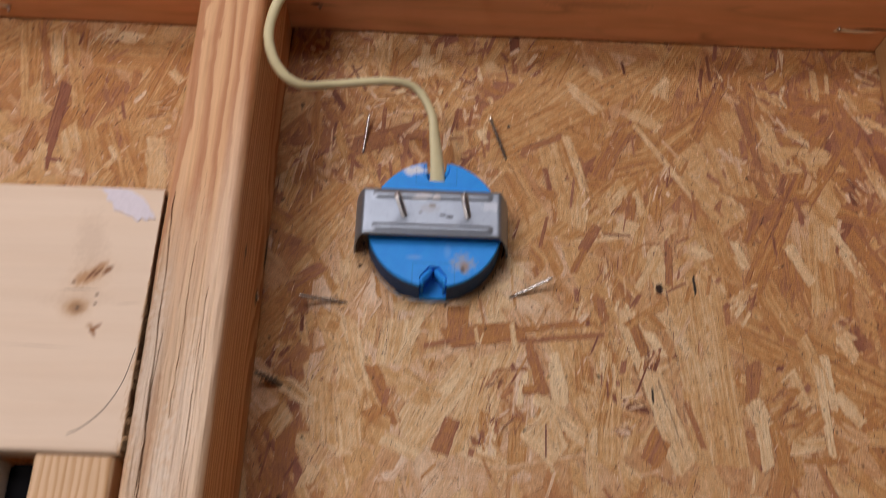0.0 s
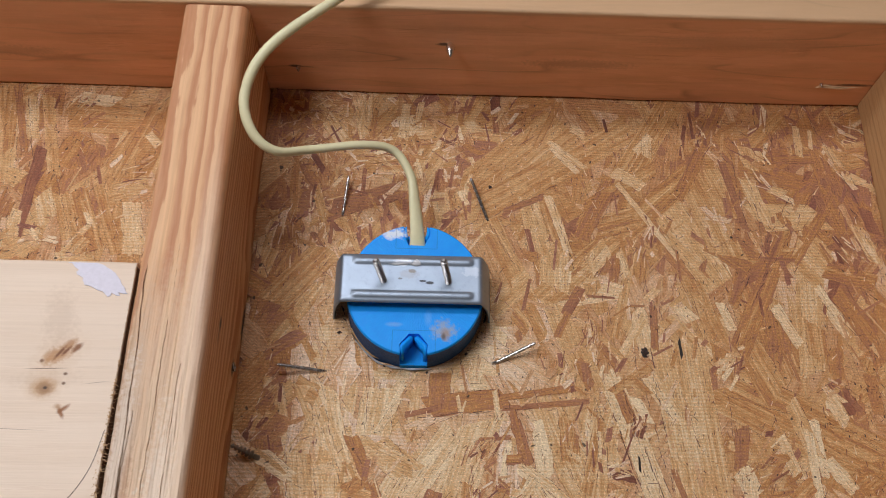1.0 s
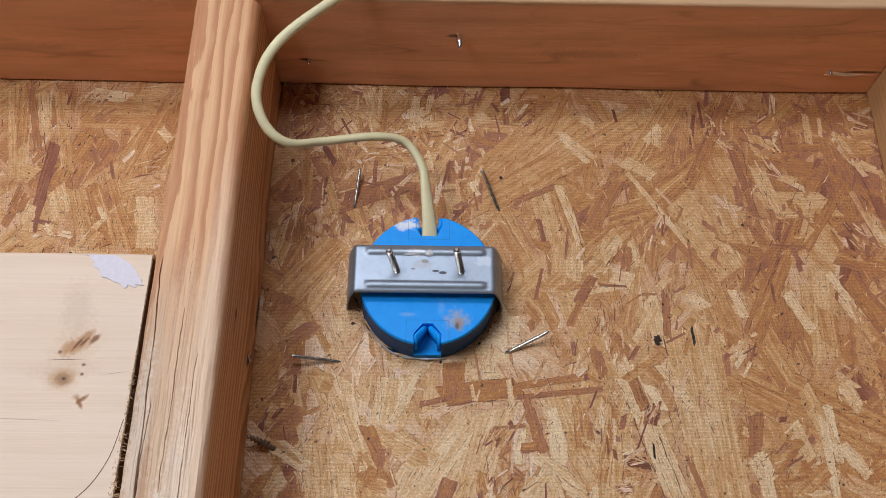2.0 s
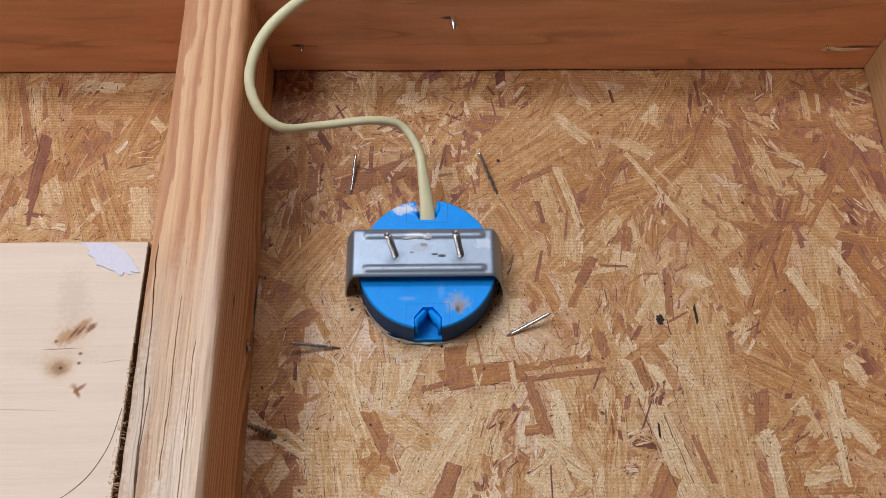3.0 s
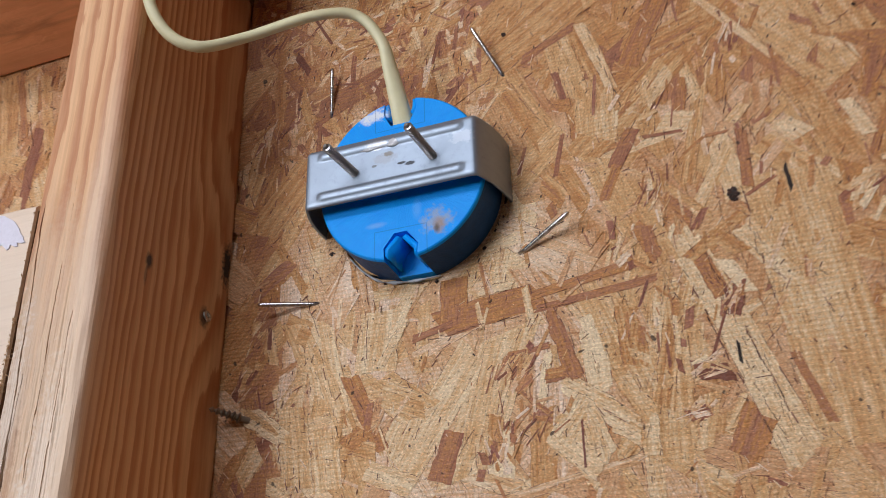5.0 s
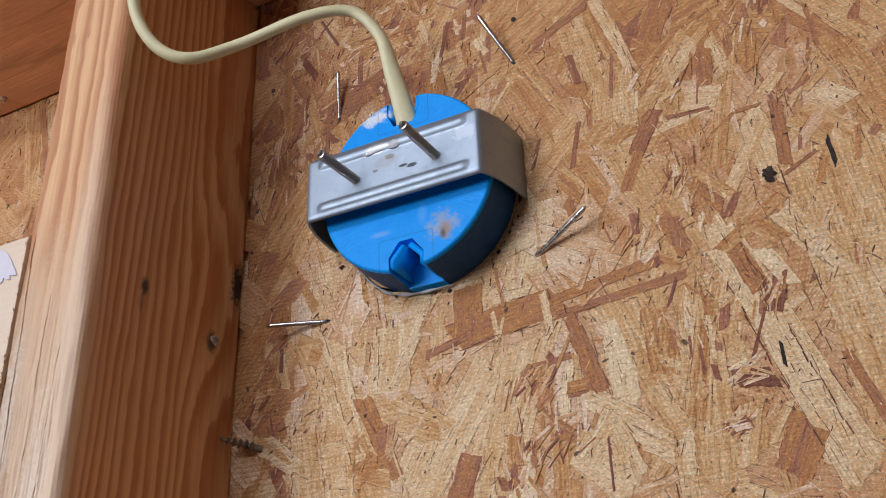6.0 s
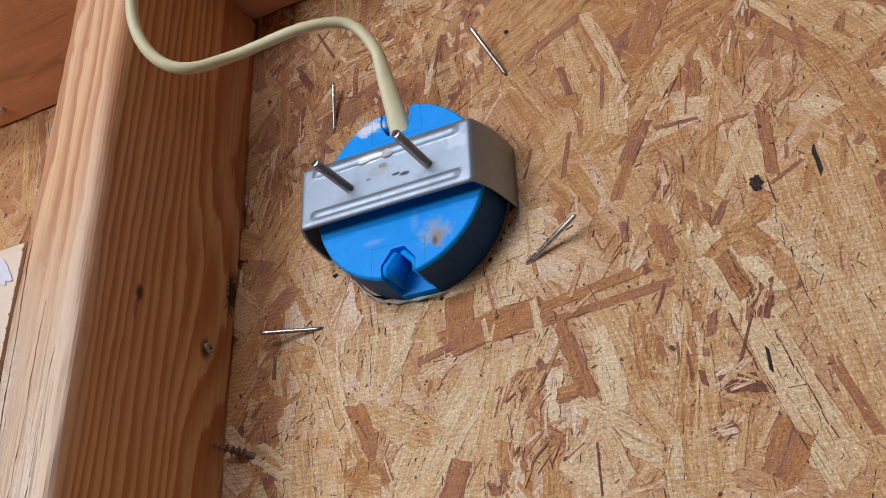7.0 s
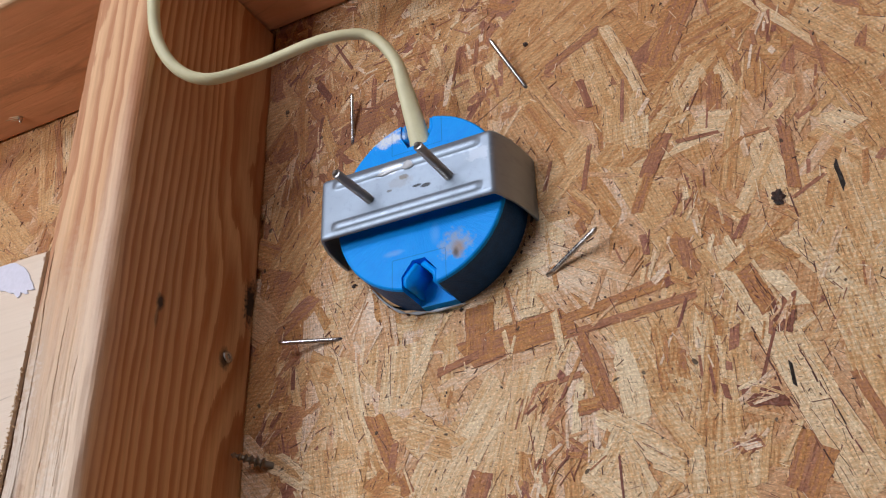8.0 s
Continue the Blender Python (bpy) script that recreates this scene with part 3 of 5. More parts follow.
# framing
def cracked_stud():
    """The near stud: worn front corners, drying cracks that run along the grain, a furry lower front."""
    a, b, r = 0.019, 0.0467, 0.0055
    mid = Vector((-0.124, -0.0423, 2.05))
    ring = []
    for sx, sy, start in ((1, 1, 0), (-1, 1, 90), (-1, -1, 180), (1, -1, 270)):
        k = 0.0022 if sx < 0 else r
        for q in range(0, 91, 15):
            ang = radians(start + q)
            ring.append((sx * (a - k) + k * math.cos(ang), sy * (b - k) + k * math.sin(ang)))
        if (sx, sy) == (-1, -1):
            ring += [(-(a - 0.0022) + (2 * a - r - 0.0022) * i / 180, -b) for i in range(1, 180)]
    heights = [0.04 + 0.05 * i for i in range(36)] + [1.842 + 0.002 * i for i in range(179)]
    # place, slope, low and high end, half width, depth
    cracks = ((-0.0150, -0.030, 1.80, 2.0300, 0.00060, 0.0040, 1.0), (0.0000, 0.008, 1.90, 2.046, 0.00028, 0.0014, 7.0),
              (-0.0105, 0.010, 1.86, 1.955, 0.00055, 0.0030, 11.0), (0.0088, 0.004, 1.87, 1.985, 0.00026, 0.0012, 9.0))
    bm = bmesh.new()
    rows = []
    for h in heights:
        z = h - mid.z
        row = []
        for u, v in ring:
            d = noise.noise((u * 60, v * 60, z * 14)) * 0.0004 + noise.noise((u * 200, v * 200, z * 90)) * 0.0002
            x, y = u + d * (1 if u > 0 else -1), v + d * (1 if v > 0 else -1)
            if v < -b + 0.003:
                worn = min(1.0, max(0.0, (2.06 - h) / 0.12))
                y += worn * 0.0006 * noise.noise((u * 520, 2.0, z * 22)) + worn * 0.00035 * noise.noise((u * 1300, 5.0, z * 60))
                for place, slope, low, high, wide, deep, seed in cracks:
                    if low < h < high:
                        line = place + slope * (h - high) + 0.0011 * noise.noise((seed, h * 32, 0.0)) + 0.0004 * noise.noise((seed, h * 140, 3.0))
                        w = 0.45 * wide * (0.75 + 0.8 * noise.noise((seed * 3, h * 60, 1.0))) * min(1.0, (h - low) / 0.012, (high - h) / 0.012)
                        if w > 0.00006 and abs(u - line) < w:
                            y += 2.2 * deep * (1 - (abs(u - line) / w) ** 6)
            row.append(bm.verts.new((x, y, z)))
        rows.append(row)
    m = len(ring)
    for low, high in zip(rows, rows[1:]):
        for i in range(m):
            bm.faces.new((low[i], low[(i + 1) % m], high[(i + 1) % m], high[i]))
    bm.faces.new(rows[0][::-1])
    bm.faces.new(rows[-1])
    bmesh.ops.recalc_face_normals(bm, faces=bm.faces)
    return part("stud", bm, STUD, at=Matrix.Translation(mid))


stud = cracked_stud()


tagged(stud, "rough sawn fir wall stud, orange striped grain and long cracks", "stud", kind="structure")
tagged(lumber("stud", 0.301, 0.339, -0.089, -0.0005, 0.04, HEAD - 0.0006, "Z", STUD_PLAIN, r=0.003, seed=5.0),
       "clean pale fir wall stud beside the bay", "stud", kind="structure")
tagged(lumber("top_plate", -2.2, 2.2, -0.0895, -0.0005, HEAD, HEAD + 0.038, "X", PLATE, r=0.002, wob=0.0006, seed=9.0),
       "fir top plate over the studs, reddened for bounced light", "plate", kind="structure")
tagged(lumber("top_plate", -2.2, 2.2, -0.0885, -0.0005, HEAD + 0.0385, HEAD + 0.0765, "X", UPPER_PLATE, r=0.003, seed=12.0),
       "pale pine upper top plate", "plate", kind="structure")
tagged(lumber("bottom_plate", -2.2, 2.2, -0.089, -0.0005, 0.0, 0.038, "X", PINE, r=0.003, seed=14.0),
       "pale pine bottom plate on the concrete floor", "plate", kind="structure")
cripple = lumber("cripple_stud", -0.186, -0.148, -0.0875, -0.0005, 0.04, 1.8895, "Z", BLOCK_END, r=0.003, seed=3.0)
for v in cripple.data.vertices:
    v.co.z -= 1.85 - cripple.location.z
cripple.location.z = 1.85
tagged(cripple, "short fir stud with striped grain under the pine block", "stud", kind="structure")


# ---- pine block between the studs ----
def pine_block():
    block = lumber("pine_block", -0.80, -0.1443, -0.0885, -0.0695, 1.8905, 2.0300, "X", PINE, r=0.0025, wob=0.0004, step=0.008, seed=21.0)
    tagged(block, "pale knotty pine block with a ragged sawn end", "wooden block")
    base = block.matrix_basis.inverted()
    rng = random.Random(4)

    def cut(z):
        """The sawn end runs a little out of square."""
        return -0.0005 - 0.0009 * (2.03 - z) / 0.14

    for v in block.data.vertices:
        world = base.inverted() @ v.co
        if world.x > -0.150:
            v.co.x += cut(world.z)
    # darker end grain, browned further to put the gap's shade into its colour
    bm = bmesh.new()
    for k, (z0, z1) in enumerate(zip([1.8925 + 0.0135 * i for i in range(10)], [1.8925 + 0.0135 * (i + 1) for i in range(10)])):
        for v in box_into(bm, -0.1448, -0.1441, -0.0868, -0.0712, z0, z1):
            v.co.x += cut(v.co.z)
            v.co = base @ v.co
    bmesh.ops.remove_doubles(bm, verts=bm.verts, dist=1e-6)
    part("shaded_sawn_end", bm, SHADED_END_GRAIN, block, "brown end grain, darkened for the shade in the gap")
    # torn fibres on the sawn end
    bm = bmesh.new()
    for i in range(300):
        z = 1.894 + 0.132 * rng.random() ** 1.25
        y = -0.0885 + 0.012 * rng.random() ** 2
        low = (2.03 - z) / 0.139
        length = (0.0005 + 0.0024 * rng.random() ** 1.5) * (0.05 + 2.2 * low ** 1.5)
        p = base @ Vector((-0.1446 + cut(z), y, z))
        q = p + Vector((length, rng.uniform(-0.0015, 0.0008), rng.uniform(-0.0022, 0.0016)))
        w = 0.00015 + 0.00045 * rng.random()
        a, b, c, d = (bm.verts.new(v) for v in (p + Vector((0, -w, 0)), p + Vector((0, w, w)), p + Vector((0, 0, -w)), q))
        for f in ((a, b, d), (b, c, d), (c, a, d), (a, c, b)):
            bm.faces.new(f)
    for i in range(200):
        z = 1.892 + 0.085 * rng.random() ** 1.3
        low = (1.98 - z) / 0.09
        p = base @ Vector((-0.1444 + cut(z) - 0.0030 * low * rng.random() ** 1.5, -0.0884, z))
        q = p + Vector((rng.uniform(-0.0006, 0.0016), -rng.uniform(0.0003, 0.0012), rng.uniform(-0.0022, 0.0018)))
        w = 0.0002 + 0.0004 * rng.random()
        a, b, c, d = (bm.verts.new(v) for v in (p + Vector((-w, 0, 0)), p + Vector((w, 0.0004, w)), p + Vector((0, 0.0004, -w)), q))
        for f in ((a, b, d), (b, c, d), (c, a, d), (a, c, b)):
            bm.faces.new(f)
    tagged(part("sawn_fuzz", bm, RAW_FIBRE, block, "fuzzy torn fibres on the sawn end"), kind="stuff")
    # smear of paint near the top corner
    bm = bmesh.new()
    rim = []
    n = 40
    for i in range(n):
        s = i / n * 2 * math.pi
        r = 1 + 0.35 * noise.noise((math.cos(s) * 3, math.sin(s) * 3, 4.0))
        u, v = math.cos(s) * 0.0165 * r, math.sin(s) * 0.0062 * r
        a = radians(-33)
        x, z = -0.1625 + u * math.cos(a) - v * math.sin(a), 2.0205 + u * math.sin(a) + v * math.cos(a)
        rim.append((x, min(z, 2.0282)))
    low = [bm.verts.new(base @ Vector((x, -0.0882, z))) for x, z in rim]
    top = [bm.verts.new(base @ Vector((x, -0.0892, z))) for x, z in rim]
    bm.faces.new(top)
    for i in range(n):
        bm.faces.new((low[i], low[(i + 1) % n], top[(i + 1) % n], top[i]))
    bmesh.ops.recalc_face_normals(bm, faces=bm.faces)
    part("paint_smear", bm, PAINT_MARK, block, "lilac white paint smear")
    hair = sweep([base @ Vector(p) for p in ((-0.1462, -0.0886, 1.942), (-0.1497, -0.0887, 1.925), (-0.1565, -0.0887, 1.9115), (-0.1655, -0.0886, 1.9025), (-0.1720, -0.0885, 1.8990))], 0.00020, 0.00014, 6, 6)
    part("dark_fibre", hair, PENCIL, block, "thin dark curved fibre")
    return block


pine_block()


# ---- things under the block, half hidden ----
def boxed_device():
    """The corner of a pale plastic outlet box, a black block for the dark gap beside it."""
    bm = bmesh.new()
    box_into(bm, -0.262, -0.2050, -0.0800, 0.0040, 1.79, 1.8895)
    bmesh.ops.bevel(bm, geom=bm.edges[:], offset=0.002, segments=2, affect="EDGES")
    ob = tagged(part("outlet_box", bm, WHITE_PLASTIC), "grey white plastic outlet box below the block", "outlet box")
    # black block put in where the gap beside the box is only dark
    bm = bmesh.new()
    box_into(bm, -0.2048, -0.1875, -0.0660, 0.0040, 1.79, 1.8885)
    bmesh.ops.bevel(bm, geom=bm.edges[:], offset=0.0015, segments=2, affect="EDGES")
    part("gap_block", bm, GAP_BLACK, ob, "black block standing in for the dark gap")
    bm = bmesh.new()
    box_into(bm, -0.2400, -0.2145, -0.0835, -0.0801, 1.79, 1.8890)
    bmesh.ops.bevel(bm, geom=bm.edges[:], offset=0.001, segments=2, affect="EDGES")
    part("blue_edge", bm, BLUE_JACKET, ob, "blue plastic edge")


boxed_device()


# ---- round electrical box ----
def knocked_circle(r, half, shoulder, apex, flats, n=72):
    """A circle whose top and bottom are cut by arrow-shaped knockouts with blunt tips of the half widths in flats."""
    pts = []
    limit = math.asin(half / r)
    for side in (-1, 1):
        # arc from one knockout to the other, turning anticlockwise
        start = -math.pi / 2 + limit if side < 0 else math.pi / 2 + limit
        for i in range(n // 2 + 1):
            a = start + (math.pi - 2 * limit) * i / (n // 2)
            pts.append((r * math.cos(a), r * math.sin(a)))
        s = 1 if side < 0 else -1
        flat = flats[0] if side < 0 else flats[1]
        pts += [(half * s, shoulder * s), (flat * s, apex * s), (-flat * s, apex * s), (-half * s, shoulder * s)]
    return pts


def electrical_box():
    base = new("electrical_box")
    base.matrix_basis = Matrix.Translation((BOX_X, 0, BOX_Z))
    tagged(base, "round blue plastic electrical box under a galvanised steel strap", "electrical box")
    face_y, r = -0.0225, 0.0415
    bm = bmesh.new()
    outline = knocked_circle(r, 0.0082, 0.0340, 0.0275, (0.0048, 0.0030))
    outline = [(x, z * 1.062 if z > 0 else z) for x, z in outline]
    layers = []
    for y, grow in ((0.012, 1.0), (-0.006, 0.998), (face_y + 0.0018, 0.985), (face_y + 0.0005, 0.975), (face_y, 0.960)):
        row = []
        for x, z in outline:
            k = grow if math.hypot(x, z / 1.062 if z > 0 else z) > r - 0.001 else 1.0
            row.append(bm.verts.new((x * k, y, z * k)))
        layers.append(row)
    n = len(outline)
    for a, b in zip(layers, layers[1:]):
        for i in range(n):
            bm.faces.new((a[i], a[(i + 1) % n], b[(i + 1) % n], b[i]))
    bm.faces.new(layers[-1])
    bm.faces.new(layers[0][::-1])
    bmesh.ops.recalc_face_normals(bm, faces=bm.faces)
    # flank faces split off to carry the shaded blue
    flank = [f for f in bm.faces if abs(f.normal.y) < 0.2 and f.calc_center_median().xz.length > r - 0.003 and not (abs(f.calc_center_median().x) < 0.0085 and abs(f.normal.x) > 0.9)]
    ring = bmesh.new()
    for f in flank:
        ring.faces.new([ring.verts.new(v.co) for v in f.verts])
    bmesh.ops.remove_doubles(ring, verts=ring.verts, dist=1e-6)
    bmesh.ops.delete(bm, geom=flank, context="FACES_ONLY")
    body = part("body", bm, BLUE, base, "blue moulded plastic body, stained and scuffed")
    part("rim", ring, SHADED_BLUE, body, "dull rim, shade put into its blue")
    # sloping clamp tongues inside both knockouts
    for s in (-1, 1):
        bm = bmesh.new()
        top = [(-0.0082, -0.0050, 0.0410), (0.0082, -0.0050, 0.0410), (0.0082, -0.0075, 0.0335), (0.0, -0.0090, 0.0282), (-0.0082, -0.0075, 0.0335)]
        low = [(x, 0.0100, z) for x, y, z in top]
        a = [bm.verts.new((x, y, z * s * (1.062 if s > 0 else 1.0))) for x, y, z in top]
        b = [bm.verts.new((x, y, z * s * (1.062 if s > 0 else 1.0))) for x, y, z in low]
        for tri in ((0, 1, 2), (0, 2, 4), (2, 3, 4)):
            bm.faces.new([a[i] for i in tri])
        bm.faces.new(b)
        for i in range(5):
            bm.faces.new((a[i], a[(i + 1) % 5], b[(i + 1) % 5], b[i]))
        bmesh.ops.recalc_face_normals(bm, faces=bm.faces)
        part("clamp_tongue", bm, BLUE, base, "blue tongue inside the knockout")
        # moulded walls inside the knockout: an upright leg, then a slope towards the blunt tip, with a slit between the two
        for m in (-1, 1):
            legs = [(0.0070, 0.0385), (0.0068, 0.0345), (0.0012, 0.0290)] if s < 0 else [(0.0073, 0.0395), (0.0070, 0.0350), (0.0060, 0.0325)]
            bm = bmesh.new()
            rows = []
            for x, z in legs:
                wide = 0.0011
                rows.append([bm.verts.new((m * (x + dx), y, s * (z + dz) * (1.062 if s > 0 else 1.0))) for dx, dz, y in
                             ((wide, -wide * 0.6, face_y + 0.0008), (-wide, wide * 0.6, face_y + 0.0010), (-wide, wide * 0.6, -0.004), (wide, -wide * 0.6, -0.004))])
            for a, b in zip(rows, rows[1:]):
                for i in range(4):
                    bm.faces.new((a[i], a[(i + 1) % 4], b[(i + 1) % 4], b[i]))
            bm.faces.new(rows[0])
            bm.faces.new(rows[-1])
            bmesh.ops.recalc_face_normals(bm, faces=bm.faces)
            bmesh.ops.bevel(bm, geom=bm.edges[:], offset=0.0003, segments=2, affect="EDGES")
            part("knockout_wall", bm, BLUE, base, "", True)
    # sealant squeezed out below
    bm = sweep([(-0.0355, -0.0004, -0.0245), (-0.0285, -0.0008, -0.0325), (-0.020, -0.0008, -0.0390), (-0.012, -0.0010, -0.0412), (-0.004, -0.0020, -0.0424), (0.005, -0.0022, -0.0424), (0.0105, -0.0010, -0.0416)],
               lambda s: 0.0003 + 0.0005 * math.sin(math.pi * s) * (0.5 + 1.4 * noise.noise((s * 9, 1, 2))), lambda s: 0.0003 + 0.0004 * math.sin(math.pi * s), 8, 8)
    part("sealant_bead", bm, SEALANT, base, "smeared white sealant")

    # the strap over the box: a U in plan with two pressed beads
    u0, u1, front = -0.0424, 0.0377, -0.0305
    # each wing leaves the flat by a crisp bend, then curves back round the box
    wing = [(0.0076, 0.0315), (0.0074, 0.0260), (0.0066, 0.0190), (0.0052, 0.0115), (0.0034, 0.0055), (0.0018, 0.0017), (0.0012, 0.0007), (0.0005, 0.0002)]
    route = [(u0 - 0.9 * dx, front + dy) for dx, dy in wing]
    route += [(u0 + (u1 - u0) * i / 60, front) for i in range(61)]
    route += [(u1 + dx, front + dy) for dx, dy in wing[::-1]]
    bm = bmesh.new()
    rows = []
    nv = 40
    for u, y in route:
        row = []
        for j in range(nv + 1):
            w = -0.0150 + 0.0300 * j / nv
            lift = 0.0
            for mid in (-0.0105, 0.0108):
                ends = min(1, max(0, (u - (u0 + 0.0050)) / 0.0018), ) * min(1, max(0, ((u1 - 0.0038) - u) / 0.0018))
                d = (w - mid) / 0.0018
                lift += 0.0012 * math.exp(-d ** 4) * ends
            curl = 0.0010 * max(0, (abs(w) - 0.0138) / 0.0012)
            row.append(bm.verts.new((u, y - lift + (curl if y < -0.02 else 0), w + 0.0038)))
        rows.append(row)
    for a, b in zip(rows, rows[1:]):
        for j in range(nv):
            bm.faces.new((a[j], a[j + 1], b[j + 1], b[j]))
    bmesh.ops.recalc_face_normals(bm, faces=bm.faces)
    strap = part("strap", bm, STRAP, base, "galvanised steel strap with two pressed beads", True)
    thick = strap.modifiers.new("thickness", "SOLIDIFY")
    thick.thickness, thick.offset = 0.0011, 0.0
    # two threaded screw ends standing out of the strap
    threads = [(0.0016, -0.006)]
    pitch = 0.00105
    for i in range(25):
        h = -0.004 + i * pitch
        threads += [(0.00112, h), (0.00208, h + pitch * 0.42), (0.00208, h + pitch * 0.54), (0.00112, h + pitch * 0.92)]
    threads += [(0.0014, 0.0226), (0.0009, 0.0232)]
    for x, z, tilt in ((-0.0185, 0.0020, (-0.0040, -0.0225, 0.0030)), (0.0195, 0.0020, (-0.0035, -0.0220, 0.0040))):
        root = Vector((x, front, z))
        part("screw", lathe(threads, 20), DULL_STEEL, strap, "threaded steel screw end", False, at=along(root, root + Vector(tilt)))
    # blob of clear glue on the upper bead
    bm = bmesh.new()
    bmesh.ops.create_icosphere(bm, subdivisions=3, radius=1)
    for v in bm.verts:
        k = 1 + 0.25 * noise.noise(v.co * 2.2)
        v.co = Vector((0.0005 + v.co.x * 0.0036 * k, front - 0.0008 + v.co.y * 0.0011, 0.0140 + v.co.z * 0.0024 * k))
    part("glue_blob", bm, GLUE, strap, "clear hardened glue blob", True)
    # thin smear of the same glue along the bead
    bm = bmesh.new()
    bmesh.ops.create_icosphere(bm, subdivisions=3, radius=1)
    for v in bm.verts:
        k = 1 + 0.35 * noise.noise(v.co * 2.6 + Vector((3.0, 0, 0)))
        v.co = Vector((-0.0105 + v.co.x * 0.0072 * k, front - 0.0009 + v.co.y * 0.0006, 0.0138 + v.co.z * 0.0019 * k))
    part("glue_smear", bm, GLUE, strap, "thin clear glue smear", True)
    return base


electrical_box()


# ---- cable ----
def cable():
    line = [(-0.001, -0.0170, 2.0700), (-0.0012, -0.0215, 2.0810), (-0.0035, -0.0285, 2.1010), (-0.0065, -0.0335, 2.1170), (-0.0171, -0.0400, 2.1302), (-0.0353, -0.0500, 2.1275), (-0.0655, -0.0585, 2.1181), (-0.0836, -0.0705, 2.1093),
            (-0.0965, -0.0800, 2.1165), (-0.1005, -0.0900, 2.1346), (-0.0879, -0.1010, 2.1583), (-0.0530, -0.1030, 2.1918), (0.010, -0.112, 2.235), (0.090, -0.125, 2.285), (0.170, -0.100, 2.340), (0.230, -0.060, 2.420), (0.25, -0.012, 2.50)]
    bm = sweep(line, lambda s: 0.0030 + 0.0024 * max(0.0, 1 - s / 0.17) ** 0.8 + 0.00022 * noise.noise((s * 90, 3.0, 1.0)), lambda s: 0.0026 + 0.00015 * noise.noise((s * 120, 7.0, 1.0)), 14, 9, lambda s: 300 * s)
    return tagged(part("cable", bm, CABLE, smooth=True), "yellowish plastic sheathed electrical cable looping up from the box", "cable")


cable()


# ---- nails and screws ----
def nail(root, tip, r=0.0011):
    d = (Vector(tip) - Vector(root)).length
    bm = lathe([(r, -0.004), (r, 0.0), (r * 1.02, d * 0.5), (r, d - 0.0022), (r * 0.75, d - 0.0006), (r * 0.35, d)], 12)
    ob = part("nail", bm, NAIL, smooth=True, at=along(root, tip))
    return tagged(ob, "bright steel nail point slanting out of the sheathing", "nail", "nails round the box")


nail((0.0430, 0.0, 2.1060), (0.0320, -0.0110, 2.1290))
nail((0.0492, -0.0004, 2.0090), (0.0712, -0.0095, 2.0182))
nail((-0.0570, 0.0, 2.0010), (-0.0820, -0.0075, 2.0020))
nail((-0.0496, 0.0, 2.1085), (-0.0470, -0.0060, 2.1310))


def nail_point(x, y, length, r, lean=(0.0, 0.0)):
    """A nail's end that comes down through the top plate."""
    root = Vector((x, y, HEAD + 0.001))
    bm = lathe([(r, 0.0), (r, length * 0.45), (r * 0.6, length * 0.75), (r * 0.1, length)], 12)
    ob = part("nail_point", bm, NAIL, smooth=True, at=along(root, root + Vector((lean[0], lean[1], -1))))
    return tagged(ob, "bright nail point through the top plate", "nail", "nail points in the plate")


drop_bm = bmesh.new()
bmesh.ops.create_icosphere(drop_bm, subdivisions=3, radius=1)
for v in drop_bm.verts:
    taper = 1 - 0.55 * max(0.0, -v.co.z)
    v.co = Vector((v.co.x * 0.0029 * taper, v.co.y * 0.0029 * taper, v.co.z * 0.0062 - 0.0040))
tagged(part("nail_point", drop_bm, BRIGHT, smooth=True, at=pose(0.0165, -0.0560, HEAD)), "shining nail point hanging through the top plate", "nail", "nail points in the plate")
nail_point(-0.0830, -0.0280, 0.0060, 0.0014, (0.1, -0.2))
nail_point(-0.2950, -0.0140, 0.0070, 0.0014, (0.3, -0.1))
nail_point(0.2660, -0.0260, 0.0040, 0.0009)


def wood_screw(root, tip):
    d = (Vector(tip) - Vector(root)).length
    prof = [(0.0018, -0.004)]
    n = 6
    for i in range(n):
        h = d * i / n
        k = 1 - 0.62 * (i / n) ** 1.6
        prof += [(0.0013 * k, h), (0.0027 * k, h + d / n * 0.45), (0.0014 * k, h + d / n * 0.75)]
    prof += [(0.0002, d)]
    ob = part("wood_screw", lathe(prof, 14), DARK_STEEL, smooth=False, at=along(root, tip))
    return tagged(ob, "dark wood screw point coming through the sheathing", "screw")


wood_screw((-0.0915, 0.0, 1.9500), (-0.1025, -0.0100, 1.9535))


def screw_head():
    bm = lathe([(0.0010, -0.002), (0.0026, 0.0), (0.0030, 0.0008), (0.0026, 0.0014), (0.0012, 0.0015), (0.0010, 0.0008)], 14)
    ob = part("screw_head", bm, NAIL, smooth=False, at=along((-0.1054, -0.0150, 1.9972), (-0.0954, -0.0155, 1.9992)))
    return tagged(ob, "small bright screw head sunk in the side of the stud", "screw")


screw_head()


